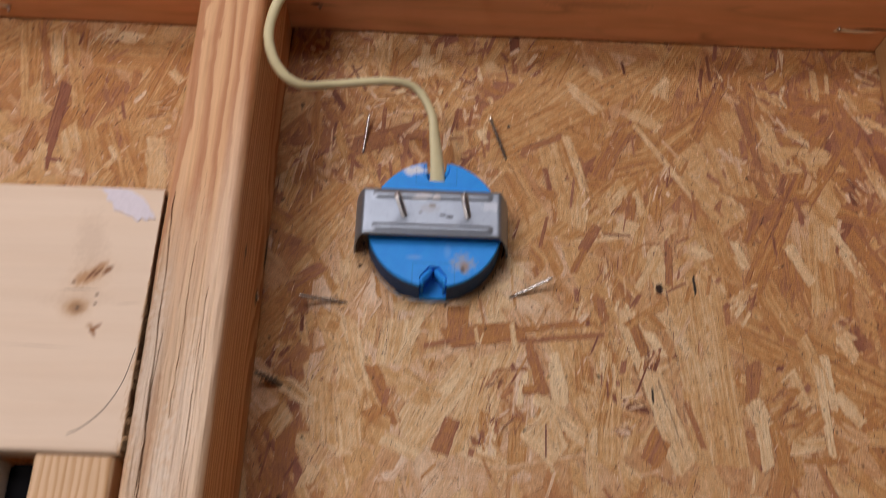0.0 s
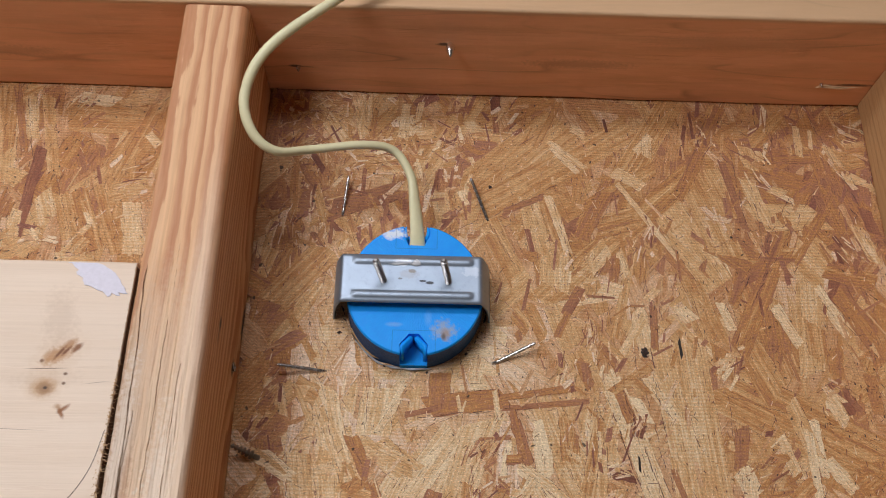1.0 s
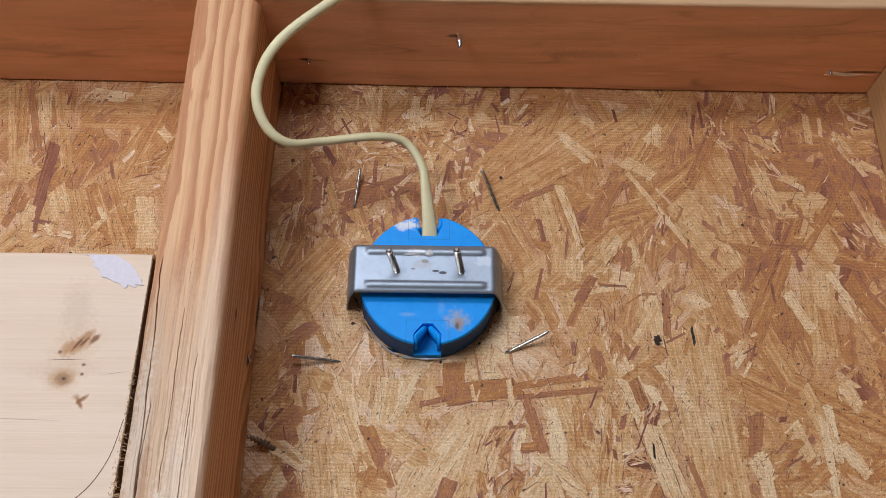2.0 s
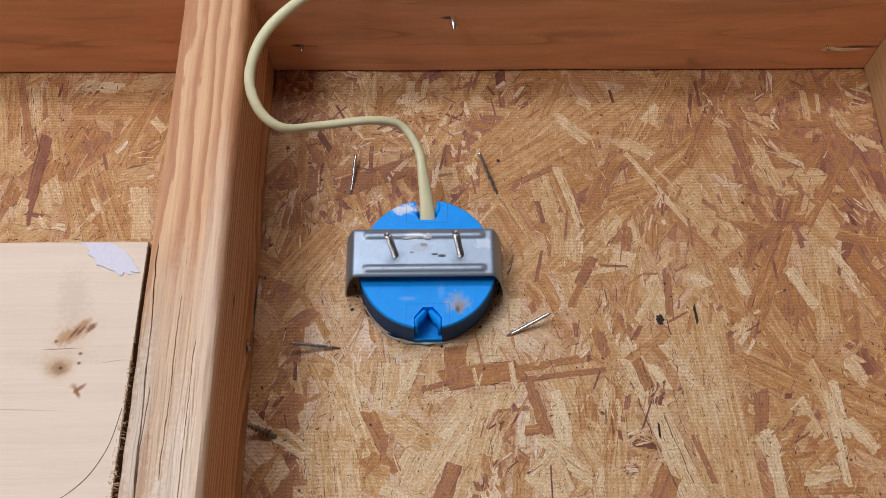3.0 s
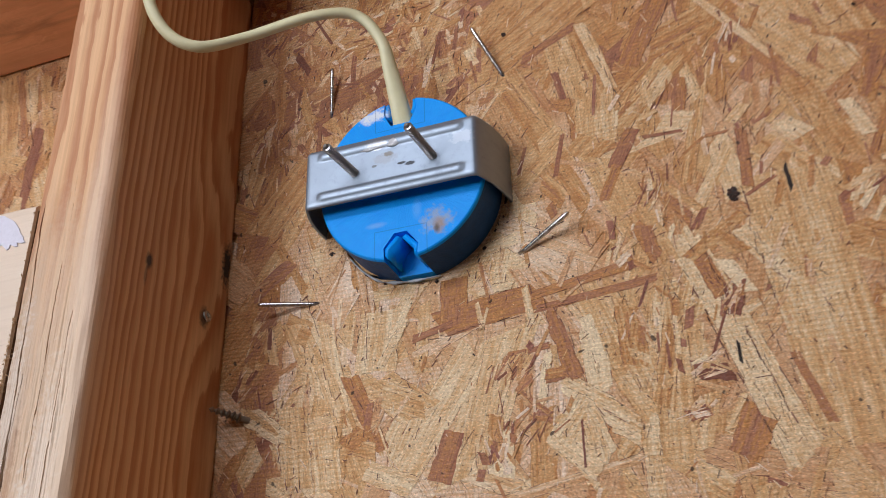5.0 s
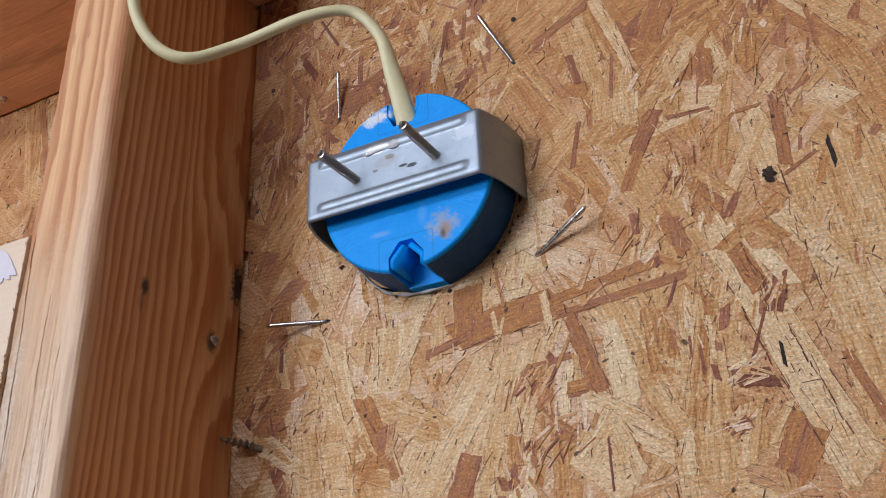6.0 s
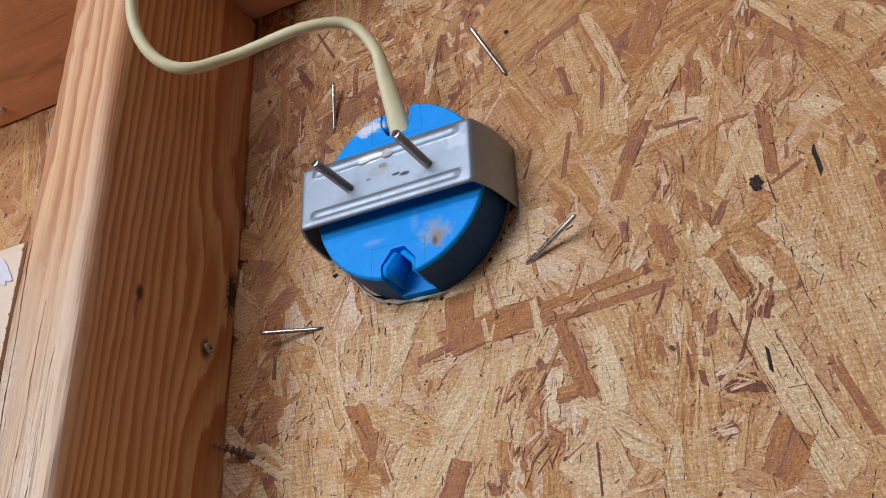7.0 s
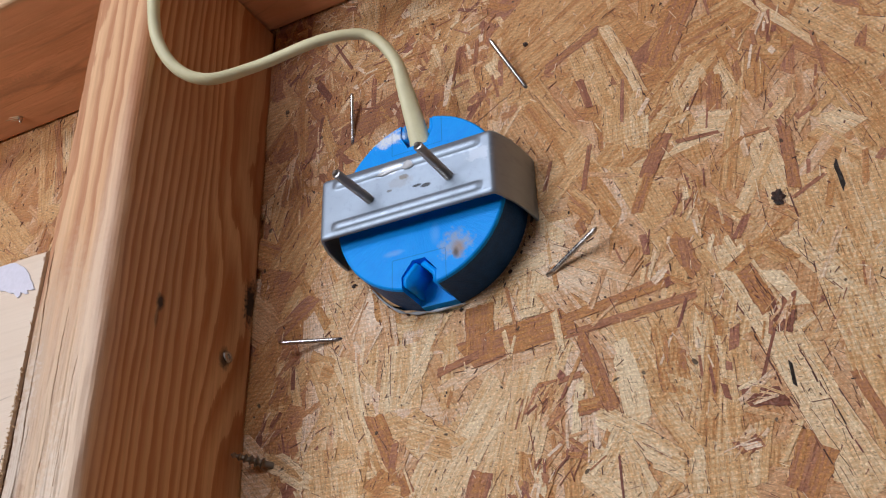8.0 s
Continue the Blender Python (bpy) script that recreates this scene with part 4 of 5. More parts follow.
def splinters(x, y, count, spread, length, seed, turn):
    rng = random.Random(seed)
    bm = bmesh.new()
    for i in range(count):
        p = Vector((x + rng.uniform(-spread, spread) * 0.4, y + rng.uniform(-spread, spread) * 0.25, HEAD + 0.0005))
        a = radians(turn + rng.uniform(-9, 9))
        k = length * rng.uniform(0.5, 1.0)
        q = p + Vector((math.cos(a) * k, math.sin(a) * k, -rng.uniform(0.0010, 0.0035)))
        side = Vector((-math.sin(a), math.cos(a), 0)) * rng.uniform(0.0004, 0.0011)
        v = [bm.verts.new(c) for c in (p - side, p + side, p + Vector((0, 0, -0.0012)), q)]
        for f in ((0, 1, 3), (1, 2, 3), (2, 0, 3), (0, 2, 1)):
            bm.faces.new([v[j] for j in f])
    bmesh.ops.recalc_face_normals(bm, faces=bm.faces)
    return tagged(part("splinters", bm, RAW_FIBRE), "pale splinters torn from the top plate", "splinter")


splinters(0.2660, -0.0230, 6, 0.006, 0.032, 3, -4)
splinters(-0.2940, -0.0140, 4, 0.006, 0.012, 5, 200)

# ---- wood flakes of the sheathing ----
TONES = {"white": -0.03, "cream": 0.03, "pale": 0.07, "tan": 0.13, "grey": 0.215, "ochre": 0.225, "brick": 0.315, "rust": 0.31, "softred": 0.36, "red": 0.43, "dark": 0.56, "black": 1.0}
flake_rng = random.Random(11)


def bow(x, z):
    """How far the board bows back beside the stud."""
    near = max(0.0, 1 - abs(x + 0.105) / 0.045) if x > -0.12 else 0.0
    return 0.0028 * near * min(1.0, max(0.0, (HEAD - 0.02 - z) / 0.05))


def flake_into(bm, x, z, length, width, turn, tone, lift, rng, ragged=1.0, stripe=None, edged=0.6):
    """One flake: an uneven plate with torn ends, its top lifted off the board, tapering sides."""
    tones = bm.faces.layers.float.get("tone") or bm.faces.layers.float.new("tone")
    lined = bm.faces.layers.float.get("stripe") or bm.faces.layers.float.new("stripe")
    uv = bm.loops.layers.uv.get("along") or bm.loops.layers.uv.new("along")
    stripe = 0.08 + 0.4 * rng.random() ** 3 if stripe is None else stripe
    a, b = length / 2, width / 2
    skew = max(-0.3 * length, min(0.3 * length, rng.uniform(-0.8, 0.8) * width)) * ragged
    taper0, taper1 = rng.uniform(0.84, 1.0), rng.uniform(0.84, 1.0)
    outline = []
    n = 7
    jag = min(0.1 * a, 0.0016)
    end = a - min(0.06 * a, 0.0010)
    for i in range(n):
        s = -1 + 2 * i / (n - 1)
        k = taper0 + (taper1 - taper0) * (s + 1) / 2
        outline.append((end * s + skew * -0.5, -b * k + rng.uniform(-1, 1) * min(0.06 * width, 0.0006)))
    for s in (-0.6, -0.3, 0.0, 0.3, 0.6):
        outline.append((a - jag * rng.random() + skew * s * 0.5, b * taper1 * s))
    for i in range(n):
        s = 1 - 2 * i / (n - 1)
        k = taper0 + (taper1 - taper0) * (s + 1) / 2
        outline.append((end * s + skew * 0.5, b * k + rng.uniform(-1, 1) * min(0.06 * width, 0.0006)))
    for s in (0.6, 0.3, 0.0, -0.3, -0.6):
        outline.append((jag * rng.random() - a + skew * s * 0.5, b * taper0 * s))
    ca, sa = math.cos(radians(turn)), math.sin(radians(turn))
    tilt_u, tilt_v = rng.uniform(-0.00004, 0.00004) / max(a, 0.004), rng.uniform(-0.00003, 0.00003) / max(b, 0.002)
    ou, ov = rng.uniform(0, 40), rng.uniform(0, 40)
    top, low = [], []
    for u, v in outline:
        px, pz = x + u * ca - v * sa, z + u * sa + v * ca
        dx, dz = px - BOX_X, pz - BOX_Z
        d = math.hypot(dx, dz)
        if d < 0.0434:
            px, pz = BOX_X + dx / max(d, 1e-5) * 0.0434, BOX_Z + dz / max(d, 1e-5) * 0.0434
        if x > -0.112:
            px = max(px, -0.1034 + 0.0007 * noise.noise((pz * 90, lift * 9e4, 2.0)))
        h = lift + tilt_u * u + tilt_v * v - bow(px, pz)
        top.append(bm.verts.new((px, 0.0004 - h, pz)))
        low.append(bm.verts.new((px + (u * ca - v * sa) * 0.01, 0.0047, pz + (u * sa + v * ca) * 0.01)))
    m = len(outline)
    # dark gaps along parts of the long edges
    gap = []
    for first in (0, n + 5):
        if width < 0.004 or rng.random() > edged:
            continue
        for i in range(first, first + n - 1):
            if rng.random() < 0.25:
                continue
            p, q = top[i].co, top[i + 1].co
            c0, c1 = rng.uniform(0.0, 0.2), rng.uniform(0.8, 1.0)
            p, q = p.lerp(q, c0), p.lerp(q, c1)
            side = Vector((-(q - p).z, 0, (q - p).x)).normalized() * rng.uniform(0.00016, 0.00070)
            up = Vector((0, -0.00002, 0))
            gap.append(bm.faces.new([bm.verts.new(c + up) for c in (p, q, q + side * rng.uniform(0.2, 0.9), p - side * rng.uniform(0.1, 0.5))]))
    faces = [bm.faces.new(top[::-1])]
    for i in range(m):
        faces.append(bm.faces.new((top[i], top[(i + 1) % m], low[(i + 1) % m], low[i])))
    spot = {}
    for i, (u, v) in enumerate(outline):
        spot[top[i]] = spot[low[i]] = (u + ou, v + ov)
    for f in faces:
        f[tones] = tone
        f[lined] = stripe
        for loop in f.loops:
            loop[uv].uv = spot[loop.vert]
    for f in gap:
        f[tones] = rng.uniform(0.50, 0.78)


def strand(x, z, length, width, turn, tone):
    """A flake that can be told apart: length and width in millimetres."""
    bm = bmesh.new()
    stripe = {"ochre": 0.42, "tan": 0.30, "rust": 0.30, "cream": 0.12, "white": 0.10, "pale": 0.26}.get(tone, 0.24)
    # paler flakes toned down towards the upper right, standing in for weaker light
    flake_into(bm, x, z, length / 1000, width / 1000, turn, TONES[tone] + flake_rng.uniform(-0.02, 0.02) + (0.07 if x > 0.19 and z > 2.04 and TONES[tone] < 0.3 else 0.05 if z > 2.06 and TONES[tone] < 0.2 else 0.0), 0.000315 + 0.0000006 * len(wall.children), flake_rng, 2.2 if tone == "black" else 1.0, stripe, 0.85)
    return part("flake", bm, OSB, wall)


def in_bay(x, z, reach):
    """Whether a flake there stays between the studs and off the box."""
    if not (1.86 < z < HEAD + 0.02):
        return False
    if math.hypot(x - BOX_X, z - BOX_Z) < 0.040:
        return False
    return -0.11 - reach < x < 0.31 or -0.40 < x < -0.14 and z > 2.0


def shaded_scatter_tone(rng, x, z):
    """Rusty flakes lie thicker above, pale ones below, with shade put into the tones."""
    # darker ranges at upper right and beside the stud stand in for shade
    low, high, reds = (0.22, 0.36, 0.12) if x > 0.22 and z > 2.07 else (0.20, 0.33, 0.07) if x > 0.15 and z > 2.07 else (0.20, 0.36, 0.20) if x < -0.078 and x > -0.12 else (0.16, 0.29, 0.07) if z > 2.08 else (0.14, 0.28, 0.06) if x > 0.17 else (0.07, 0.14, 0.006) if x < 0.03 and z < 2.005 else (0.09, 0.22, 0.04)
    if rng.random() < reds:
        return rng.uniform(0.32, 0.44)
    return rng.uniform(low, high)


def flake_turn(rng):
    return rng.choice((rng.gauss(-62, 20), rng.gauss(60, 22), rng.gauss(90, 14), rng.uniform(-90, 90)))


def flake_field():
    """The body of the board: broad flakes below, narrow ones and slivers above."""
    rng = random.Random(23)
    for count, lengths, widths, lift0, lift1 in ((300, (70, 120), (34, 50), -0.00005, 0.00003), (560, (40, 110), (10, 30), 0.00005, 0.00016),
                                                         (330, (18, 60), (4, 15), 0.00015, 0.00024), (60, (22, 60), (4, 12), 0.00024, 0.00028),
                                                         (460, (4, 18), (0.6, 2.6), 0.00026, 0.00034), (150, (9, 24), (0.9, 3.0), 0.00046, 0.00052), (420, (1.2, 4.0), (0.18, 0.40), 0.00052, 0.00056),
                                                         (520, (0.6, 1.8), (0.3, 0.7), 0.00052, 0.00058),
                                                         (170, (2, 7), (0.12, 0.30), 0.00056, 0.00060), (140, (2, 6), (0.30, 0.48), 0.00058, 0.00062)):
        bm = bmesh.new()
        for i in range(count):
            while True:
                x, z = rng.uniform(-0.40, 0.33), rng.uniform(1.85, 2.215)
                if in_bay(x, z, 0.02):
                    break
            length, width = rng.uniform(*lengths) / 1000, rng.uniform(*widths) / 1000
            tone = shaded_scatter_tone(rng, x, z)
            if length < 0.0023:
                tone = rng.choice((0.7, 0.85, 0.95))
            elif lift0 > 0.00055:
                tone = rng.uniform(0.42, 0.78) if width < 0.0003 else rng.uniform(-0.06, 0.10)
            elif width < 0.0005:
                tone = rng.choice((0.0, 0.55, 0.7, 0.8, 0.9))
            elif width < 0.0023:
                tone += rng.choice((-0.07, -0.03, 0.0, 0.03, 0.06, 0.10, 0.20))
            lift = lift0 + (lift1 - lift0) * i / count
            turn = flake_turn(rng)
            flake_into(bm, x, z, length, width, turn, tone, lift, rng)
        tagged(part("small_flakes", bm, OSB, wall), kind="stuff")
    # short dark torn creases, and pale slivers standing in for glints
    bm = bmesh.new()
    for i in range(1700):
        while True:
            x, z = rng.uniform(-0.36, 0.31), rng.uniform(1.88, 2.20)
            if in_bay(x, z, 0.0) and noise.noise((x * 28, z * 28, 5.0)) > rng.uniform(-0.5, 0.25):
                break
        pale = i % 5 < 2
        flake_into(bm, x, z, 0.0008 + 0.0042 * rng.random() ** 2, rng.uniform(0.00016, 0.00042), rng.choice((rng.gauss(90, 16), rng.gauss(-65, 14), rng.gauss(62, 16))),
                   rng.uniform(-0.10, 0.04) if pale else rng.uniform(0.48, 0.80), 0.00058 + 0.00003 * rng.random(), rng, 1.0)
    tagged(part("creases_and_glints", bm, OSB, wall), kind="stuff")
    bm = bmesh.new()
    for i in range(420):
        x, z = rng.uniform(-0.105, 0.035), rng.uniform(2.085, 2.198)
        if i % 3 == 2:
            x, z = rng.uniform(0.18, 0.31), rng.uniform(2.07, 2.198)
        tone = rng.choice((0.06, 0.12, 0.18, 0.24, 0.30, 0.36, 0.42))
        flake_into(bm, x, z, rng.uniform(0.006, 0.022), rng.uniform(0.001, 0.005), flake_turn(rng), tone, 0.00033 + 0.00004 * i / 420, rng)
    tagged(part("small_flakes", bm, OSB, wall), kind="stuff")


flake_field()
# ochre and rust flakes close beside the stud also stand in for its shade
strand(0.1630, 1.9665, 115, 34.7, -86, "tan")
strand(0.2255, 1.9750, 94, 37.7, -28, "ochre")
strand(0.0845, 2.1410, 140, 22.5, 33, "tan")
strand(0.0655, 2.1505, 85, 36.9, 42, "tan")
strand(0.1305, 2.0980, 147, 17.6, 42, "ochre")
strand(0.2255, 2.0765, 131, 13.9, -117, "ochre")
strand(0.1515, 2.1660, 84, 20.5, 59, "ochre")
strand(0.0280, 1.9425, 67, 24.6, -111, "pale")
strand(0.1740, 2.0910, 67, 24.3, -63, "pale")
strand(0.0145, 2.1605, 86, 17.7, 60, "tan")
strand(0.1940, 2.1280, 40, 22.4, -70, "tan")
strand(-0.1920, 2.1490, 39, 22.4, -121, "ochre")
strand(-0.2110, 2.1735, 56, 25.9, -3, "grey")
strand(0.1325, 1.9525, 96, 14.6, -71, "pale")
strand(0.1890, 2.1110, 61, 22.4, -73, "tan")
strand(0.0580, 2.0750, 67, 12.0, -67, "tan")
strand(-0.1920, 2.1170, 80, 9.3, -91, "tan")
strand(0.2570, 1.9610, 39, 18.5, -35, "ochre")
strand(0.1750, 2.0840, 38, 18.7, -53, "pale")
strand(0.1990, 2.0870, 33, 21.4, -35, "ochre")
strand(0.0055, 1.9415, 60, 18.9, 54, "pale")
strand(0.0860, 2.0730, 32, 21.0, -92, "pale")
strand(-0.0735, 2.0630, 50, 22.1, -131, "tan")
strand(0.0280, 1.9460, 51, 13.1, -105, "pale")
strand(-0.0680, 2.1860, 44, 15.0, -1, "tan")
strand(0.1035, 1.9420, 64, 16.8, -94, "tan")
strand(0.1560, 1.9660, 36, 18.0, -84, "pale")
strand(0.0540, 2.0820, 52, 12.3, -61, "tan")
strand(0.1310, 2.1300, 61, 10.4, 33, "ochre")
strand(0.2400, 2.1120, 46, 21.9, 2, "pale")
strand(0.0860, 1.9600, 45, 22.1, -69, "tan")
strand(0.2425, 2.0360, 62, 16.0, -95, "tan")
strand(0.1290, 2.1050, 32, 18.3, 18, "ochre")
strand(0.2725, 2.1225, 41, 24.1, -74, "rust")
strand(-0.2785, 2.1605, 73, 13.3, -77, "tan")
strand(0.1360, 1.9340, 49, 11.9, -76, "pale")
strand(0.2675, 2.1550, 71, 13.6, -79, "rust")
strand(0.0890, 2.0960, 51, 10.9, -75, "ochre")
strand(-0.0450, 2.1550, 38, 14.0, -22, "tan")
strand(0.2395, 2.1410, 66, 13.5, -16, "grey")
strand(-0.2740, 2.1540, 44, 11.2, -82, "pale")
strand(0.0610, 2.0600, 81, 9.8, -65, "grey")
# reddish flake standing in for the cable's cast shadow
strand(-0.0335, 2.1175, 53, 15.1, 21, "softred")
strand(-0.0500, 1.9725, 42, 18.2, -79, "pale")
# the same shadow carried on towards the stud, also as a reddish flake
strand(-0.0820, 2.1180, 40, 18.5, 3, "softred")
strand(0.0305, 1.9835, 49, 14.1, 8, "brick")
strand(-0.0225, 1.9770, 30, 23.0, -96, "pale")
strand(-0.0630, 1.9340, 38, 18.1, -84, "tan")
strand(0.0915, 2.0260, 49, 14.0, -70, "tan")
strand(-0.1980, 2.1415, 37, 18.2, -109, "tan")
strand(0.2095, 2.0040, 31, 20.8, -65, "ochre")
strand(0.1780, 2.0460, 47, 13.1, -70, "grey")
strand(0.0735, 2.1015, 42, 14.7, -80, "pale")
strand(-0.0360, 2.1780, 33, 10.9, -69, "pale")
strand(-0.1820, 2.0900, 25, 14.3, -72, "cream")
strand(-0.2470, 2.1600, 64, 9.1, -76, "tan")
strand(0.2570, 2.0860, 20, 17.5, -53, "pale")
strand(0.2490, 2.0780, 28, 20.3, -51, "pale")
strand(-0.2125, 2.0975, 49, 11.7, -67, "ochre")
strand(-0.0790, 1.9450, 41, 8.3, -26, "pale")
strand(0.2885, 2.1595, 25, 21.8, 11, "tan")
strand(-0.0100, 1.9370, 23, 14.2, -115, "pale")
strand(0.2720, 2.0440, 38, 14.1, -62, "rust")
strand(0.1145, 2.1135, 49, 11.1, -118, "brick")
strand(0.2450, 2.0260, 25, 12.8, -92, "ochre")
strand(0.1925, 2.1720, 57, 9.1, -118, "brick")
strand(-0.0125, 1.9500, 29, 17.7, -38, "tan")
strand(-0.2525, 2.1175, 67, 7.6, -93, "red")
strand(0.0580, 2.0535, 33, 14.9, 44, "tan")
strand(-0.1825, 2.0920, 39, 12.7, -80, "cream")
strand(0.2450, 2.1590, 36, 13.4, 3, "ochre")
strand(0.2510, 2.0985, 47, 10.1, -124, "ochre")
strand(0.1480, 1.9900, 31, 8.9, -61, "pale")
strand(-0.0120, 2.1790, 27, 10.1, -68, "cream")
strand(0.2735, 2.0705, 34, 13.1, -15, "ochre")
strand(0.2290, 1.9690, 42, 10.6, -73, "tan")
strand(-0.2765, 2.1730, 55, 8.0, -81, "ochre")
strand(0.2210, 2.1220, 37, 11.7, -74, "cream")
strand(-0.0620, 2.1750, 36, 12.1, -56, "pale")
strand(0.0940, 1.9600, 19, 13.7, -90, "tan")
strand(0.2220, 2.0320, 28, 15.4, -90, "rust")
strand(0.1140, 2.0800, 20, 12.8, 49, "pale")
strand(-0.0470, 1.9260, 28, 15.0, -82, "pale")
strand(-0.0980, 2.0925, 38, 11.1, 78, "pale")
strand(-0.2260, 2.0995, 35, 11.9, -70, "tan")
strand(-0.1995, 2.0985, 55, 7.4, -68, "tan")
strand(0.1030, 1.9610, 30, 8.2, -92, "pale")
strand(-0.0600, 1.9795, 30, 13.4, -63, "tan")
strand(0.2350, 2.1785, 37, 10.9, -134, "tan")
strand(0.1785, 2.1415, 42, 9.6, -117, "rust")
strand(-0.1900, 2.1570, 61, 6.4, -107, "ochre")
strand(0.1285, 2.0555, 63, 6.1, -104, "ochre")
strand(0.0745, 1.9550, 34, 11.2, -85, "cream")
strand(0.1040, 1.9530, 45, 8.4, -103, "ochre")
strand(0.1120, 1.9580, 17, 13.2, -93, "tan")
strand(-0.0275, 2.1770, 35, 10.5, 49, "tan")
strand(-0.0370, 2.1830, 39, 5.5, -90, "pale")
strand(0.1920, 1.9400, 18, 11.6, -63, "cream")
strand(0.2360, 1.9610, 35, 5.9, -87, "cream")
strand(-0.0640, 1.9890, 16, 12.9, -30, "grey")
strand(0.1450, 2.0850, 21, 9.8, -25, "grey")
strand(0.1780, 2.0480, 17, 12.1, -77, "grey")
strand(-0.0220, 2.1830, 27, 7.6, 57, "tan")
strand(0.0635, 1.9195, 27, 12.7, -45, "cream")
strand(0.1380, 2.0315, 29, 11.5, -82, "cream")
strand(0.2180, 1.9550, 28, 7.2, -71, "pale")
strand(-0.0445, 1.9575, 31, 10.7, -69, "pale")
strand(-0.2620, 2.1730, 37, 9.0, -77, "pale")
strand(0.1310, 2.0260, 35, 5.7, -123, "tan")
strand(0.0145, 1.9900, 24, 13.6, -92, "brick")
strand(0.0745, 1.9340, 40, 8.1, -40, "pale")
strand(0.1930, 1.9280, 40, 7.9, -87, "cream")
strand(-0.0210, 2.1640, 21, 9.0, -109, "ochre")
strand(-0.0790, 1.9845, 22, 14.1, -129, "ochre")
strand(-0.2215, 2.1890, 29, 10.6, -8, "white")
strand(0.2315, 1.9440, 56, 5.5, -89, "cream")
strand(-0.1915, 2.1915, 21, 14.5, 8, "pale")
strand(-0.2400, 2.1060, 22, 14.3, -68, "pale")
strand(-0.2695, 2.1730, 57, 5.3, -73, "brick")
strand(0.0900, 1.9625, 27, 11.2, -86, "ochre")
strand(0.2770, 2.0940, 24, 12.3, 35, "softred")
strand(-0.1900, 2.1200, 23, 12.8, 20, "tan")
strand(0.1300, 1.9185, 21, 13.9, 62, "rust")
strand(0.1380, 2.1370, 22, 8.1, -34, "cream")
strand(-0.0910, 1.9420, 25, 11.8, 61, "ochre")
strand(0.1295, 1.9550, 105, 10.6, -73, "cream")
strand(0.0750, 1.9380, 33, 5.3, -40, "pale")
strand(-0.0860, 1.9760, 27, 10.6, 48, "ochre")
strand(0.2060, 2.1275, 54, 5.2, -79, "softred")
strand(0.1680, 2.0460, 38, 4.4, -75, "tan")
strand(0.1475, 2.1065, 68, 4.0, -57, "cream")
strand(-0.0100, 1.9485, 22, 12.3, -24, "tan")
strand(-0.1000, 2.1470, 15, 18.4, 16, "softred")
strand(0.0890, 1.9370, 20, 8.0, -60, "tan")
strand(-0.0275, 1.9450, 39, 6.8, -67, "brick")
strand(0.0730, 1.9250, 22, 7.2, -69, "cream")
strand(0.2210, 1.9335, 26, 9.6, 40, "ochre")
strand(0.0090, 1.9220, 23, 10.7, -110, "softred")
strand(0.2015, 1.9525, 24, 10.4, -73, "grey")
strand(-0.0170, 1.9155, 24, 10.5, -22, "pale")
strand(0.0890, 2.1030, 44, 5.7, -74, "cream")
strand(0.0770, 1.9360, 28, 5.3, -39, "cream")
strand(0.2885, 2.0930, 29, 8.4, -72, "pale")
strand(0.1905, 1.9605, 25, 9.7, -97, "brick")
strand(0.0715, 1.9900, 50, 4.9, 9, "brick")
strand(-0.0995, 1.9750, 18, 13.6, 52, "ochre")
strand(-0.0420, 2.1800, 33, 7.2, -79, "pale")
strand(-0.0300, 1.9465, 37, 6.4, -64, "brick")
strand(0.2285, 2.0365, 30, 7.8, -64, "cream")
strand(0.0645, 1.9315, 21, 10.7, 53, "pale")
strand(-0.0120, 2.1730, 18, 7.6, -96, "pale")
strand(-0.0965, 2.0685, 28, 8.0, 72, "ochre")
strand(0.0325, 1.9210, 20, 11.1, -93, "white")
strand(0.0020, 2.1690, 13, 10.2, 9, "pale")
strand(-0.0870, 1.9280, 17, 12.8, -126, "tan")
strand(0.0700, 1.9420, 22, 5.9, -36, "pale")
strand(-0.0140, 1.9800, 36, 3.6, -118, "cream")
strand(0.2565, 1.9920, 23, 9.4, -61, "red")
strand(0.2460, 1.9450, 23, 9.2, -52, "cream")
strand(0.0950, 2.1510, 28, 4.5, -49, "cream")
strand(0.2005, 2.0610, 26, 8.1, -111, "rust")
strand(-0.0820, 1.9440, 26, 4.8, -31, "cream")
strand(0.0770, 1.9830, 54, 3.8, 6, "softred")
strand(0.0930, 1.9220, 17, 7.3, -93, "pale")
strand(0.1365, 2.1375, 22, 9.3, -30, "cream")
strand(0.0710, 1.9230, 16, 7.6, -83, "pale")
strand(0.2195, 2.1560, 18, 11.0, -81, "pale")
strand(0.1660, 2.0420, 12, 10.0, -48, "pale")
strand(0.2190, 1.9230, 22, 8.9, 10, "pale")
strand(0.0625, 1.9605, 28, 7.0, -72, "brick")
strand(-0.0410, 2.1830, 23, 5.1, -97, "pale")
strand(0.0850, 2.1785, 43, 4.5, 65, "ochre")
strand(0.1330, 1.9960, 15, 7.6, -48, "ochre")
strand(0.1490, 2.1650, 18, 6.2, 49, "cream")
strand(-0.0125, 2.1780, 28, 6.4, -96, "cream")
strand(-0.2575, 2.0940, 20, 8.9, 93, "cream")
strand(-0.0650, 2.1140, 27, 6.6, -73, "tan")
strand(-0.0785, 1.9465, 24, 7.3, -38, "cream")
strand(0.0380, 2.0140, 16, 6.6, 11, "cream")
strand(-0.1025, 2.1850, 19, 9.0, 69, "rust")
strand(0.2780, 2.1590, 19, 5.4, -62, "cream")
strand(0.2935, 2.1105, 19, 8.7, -81, "red")
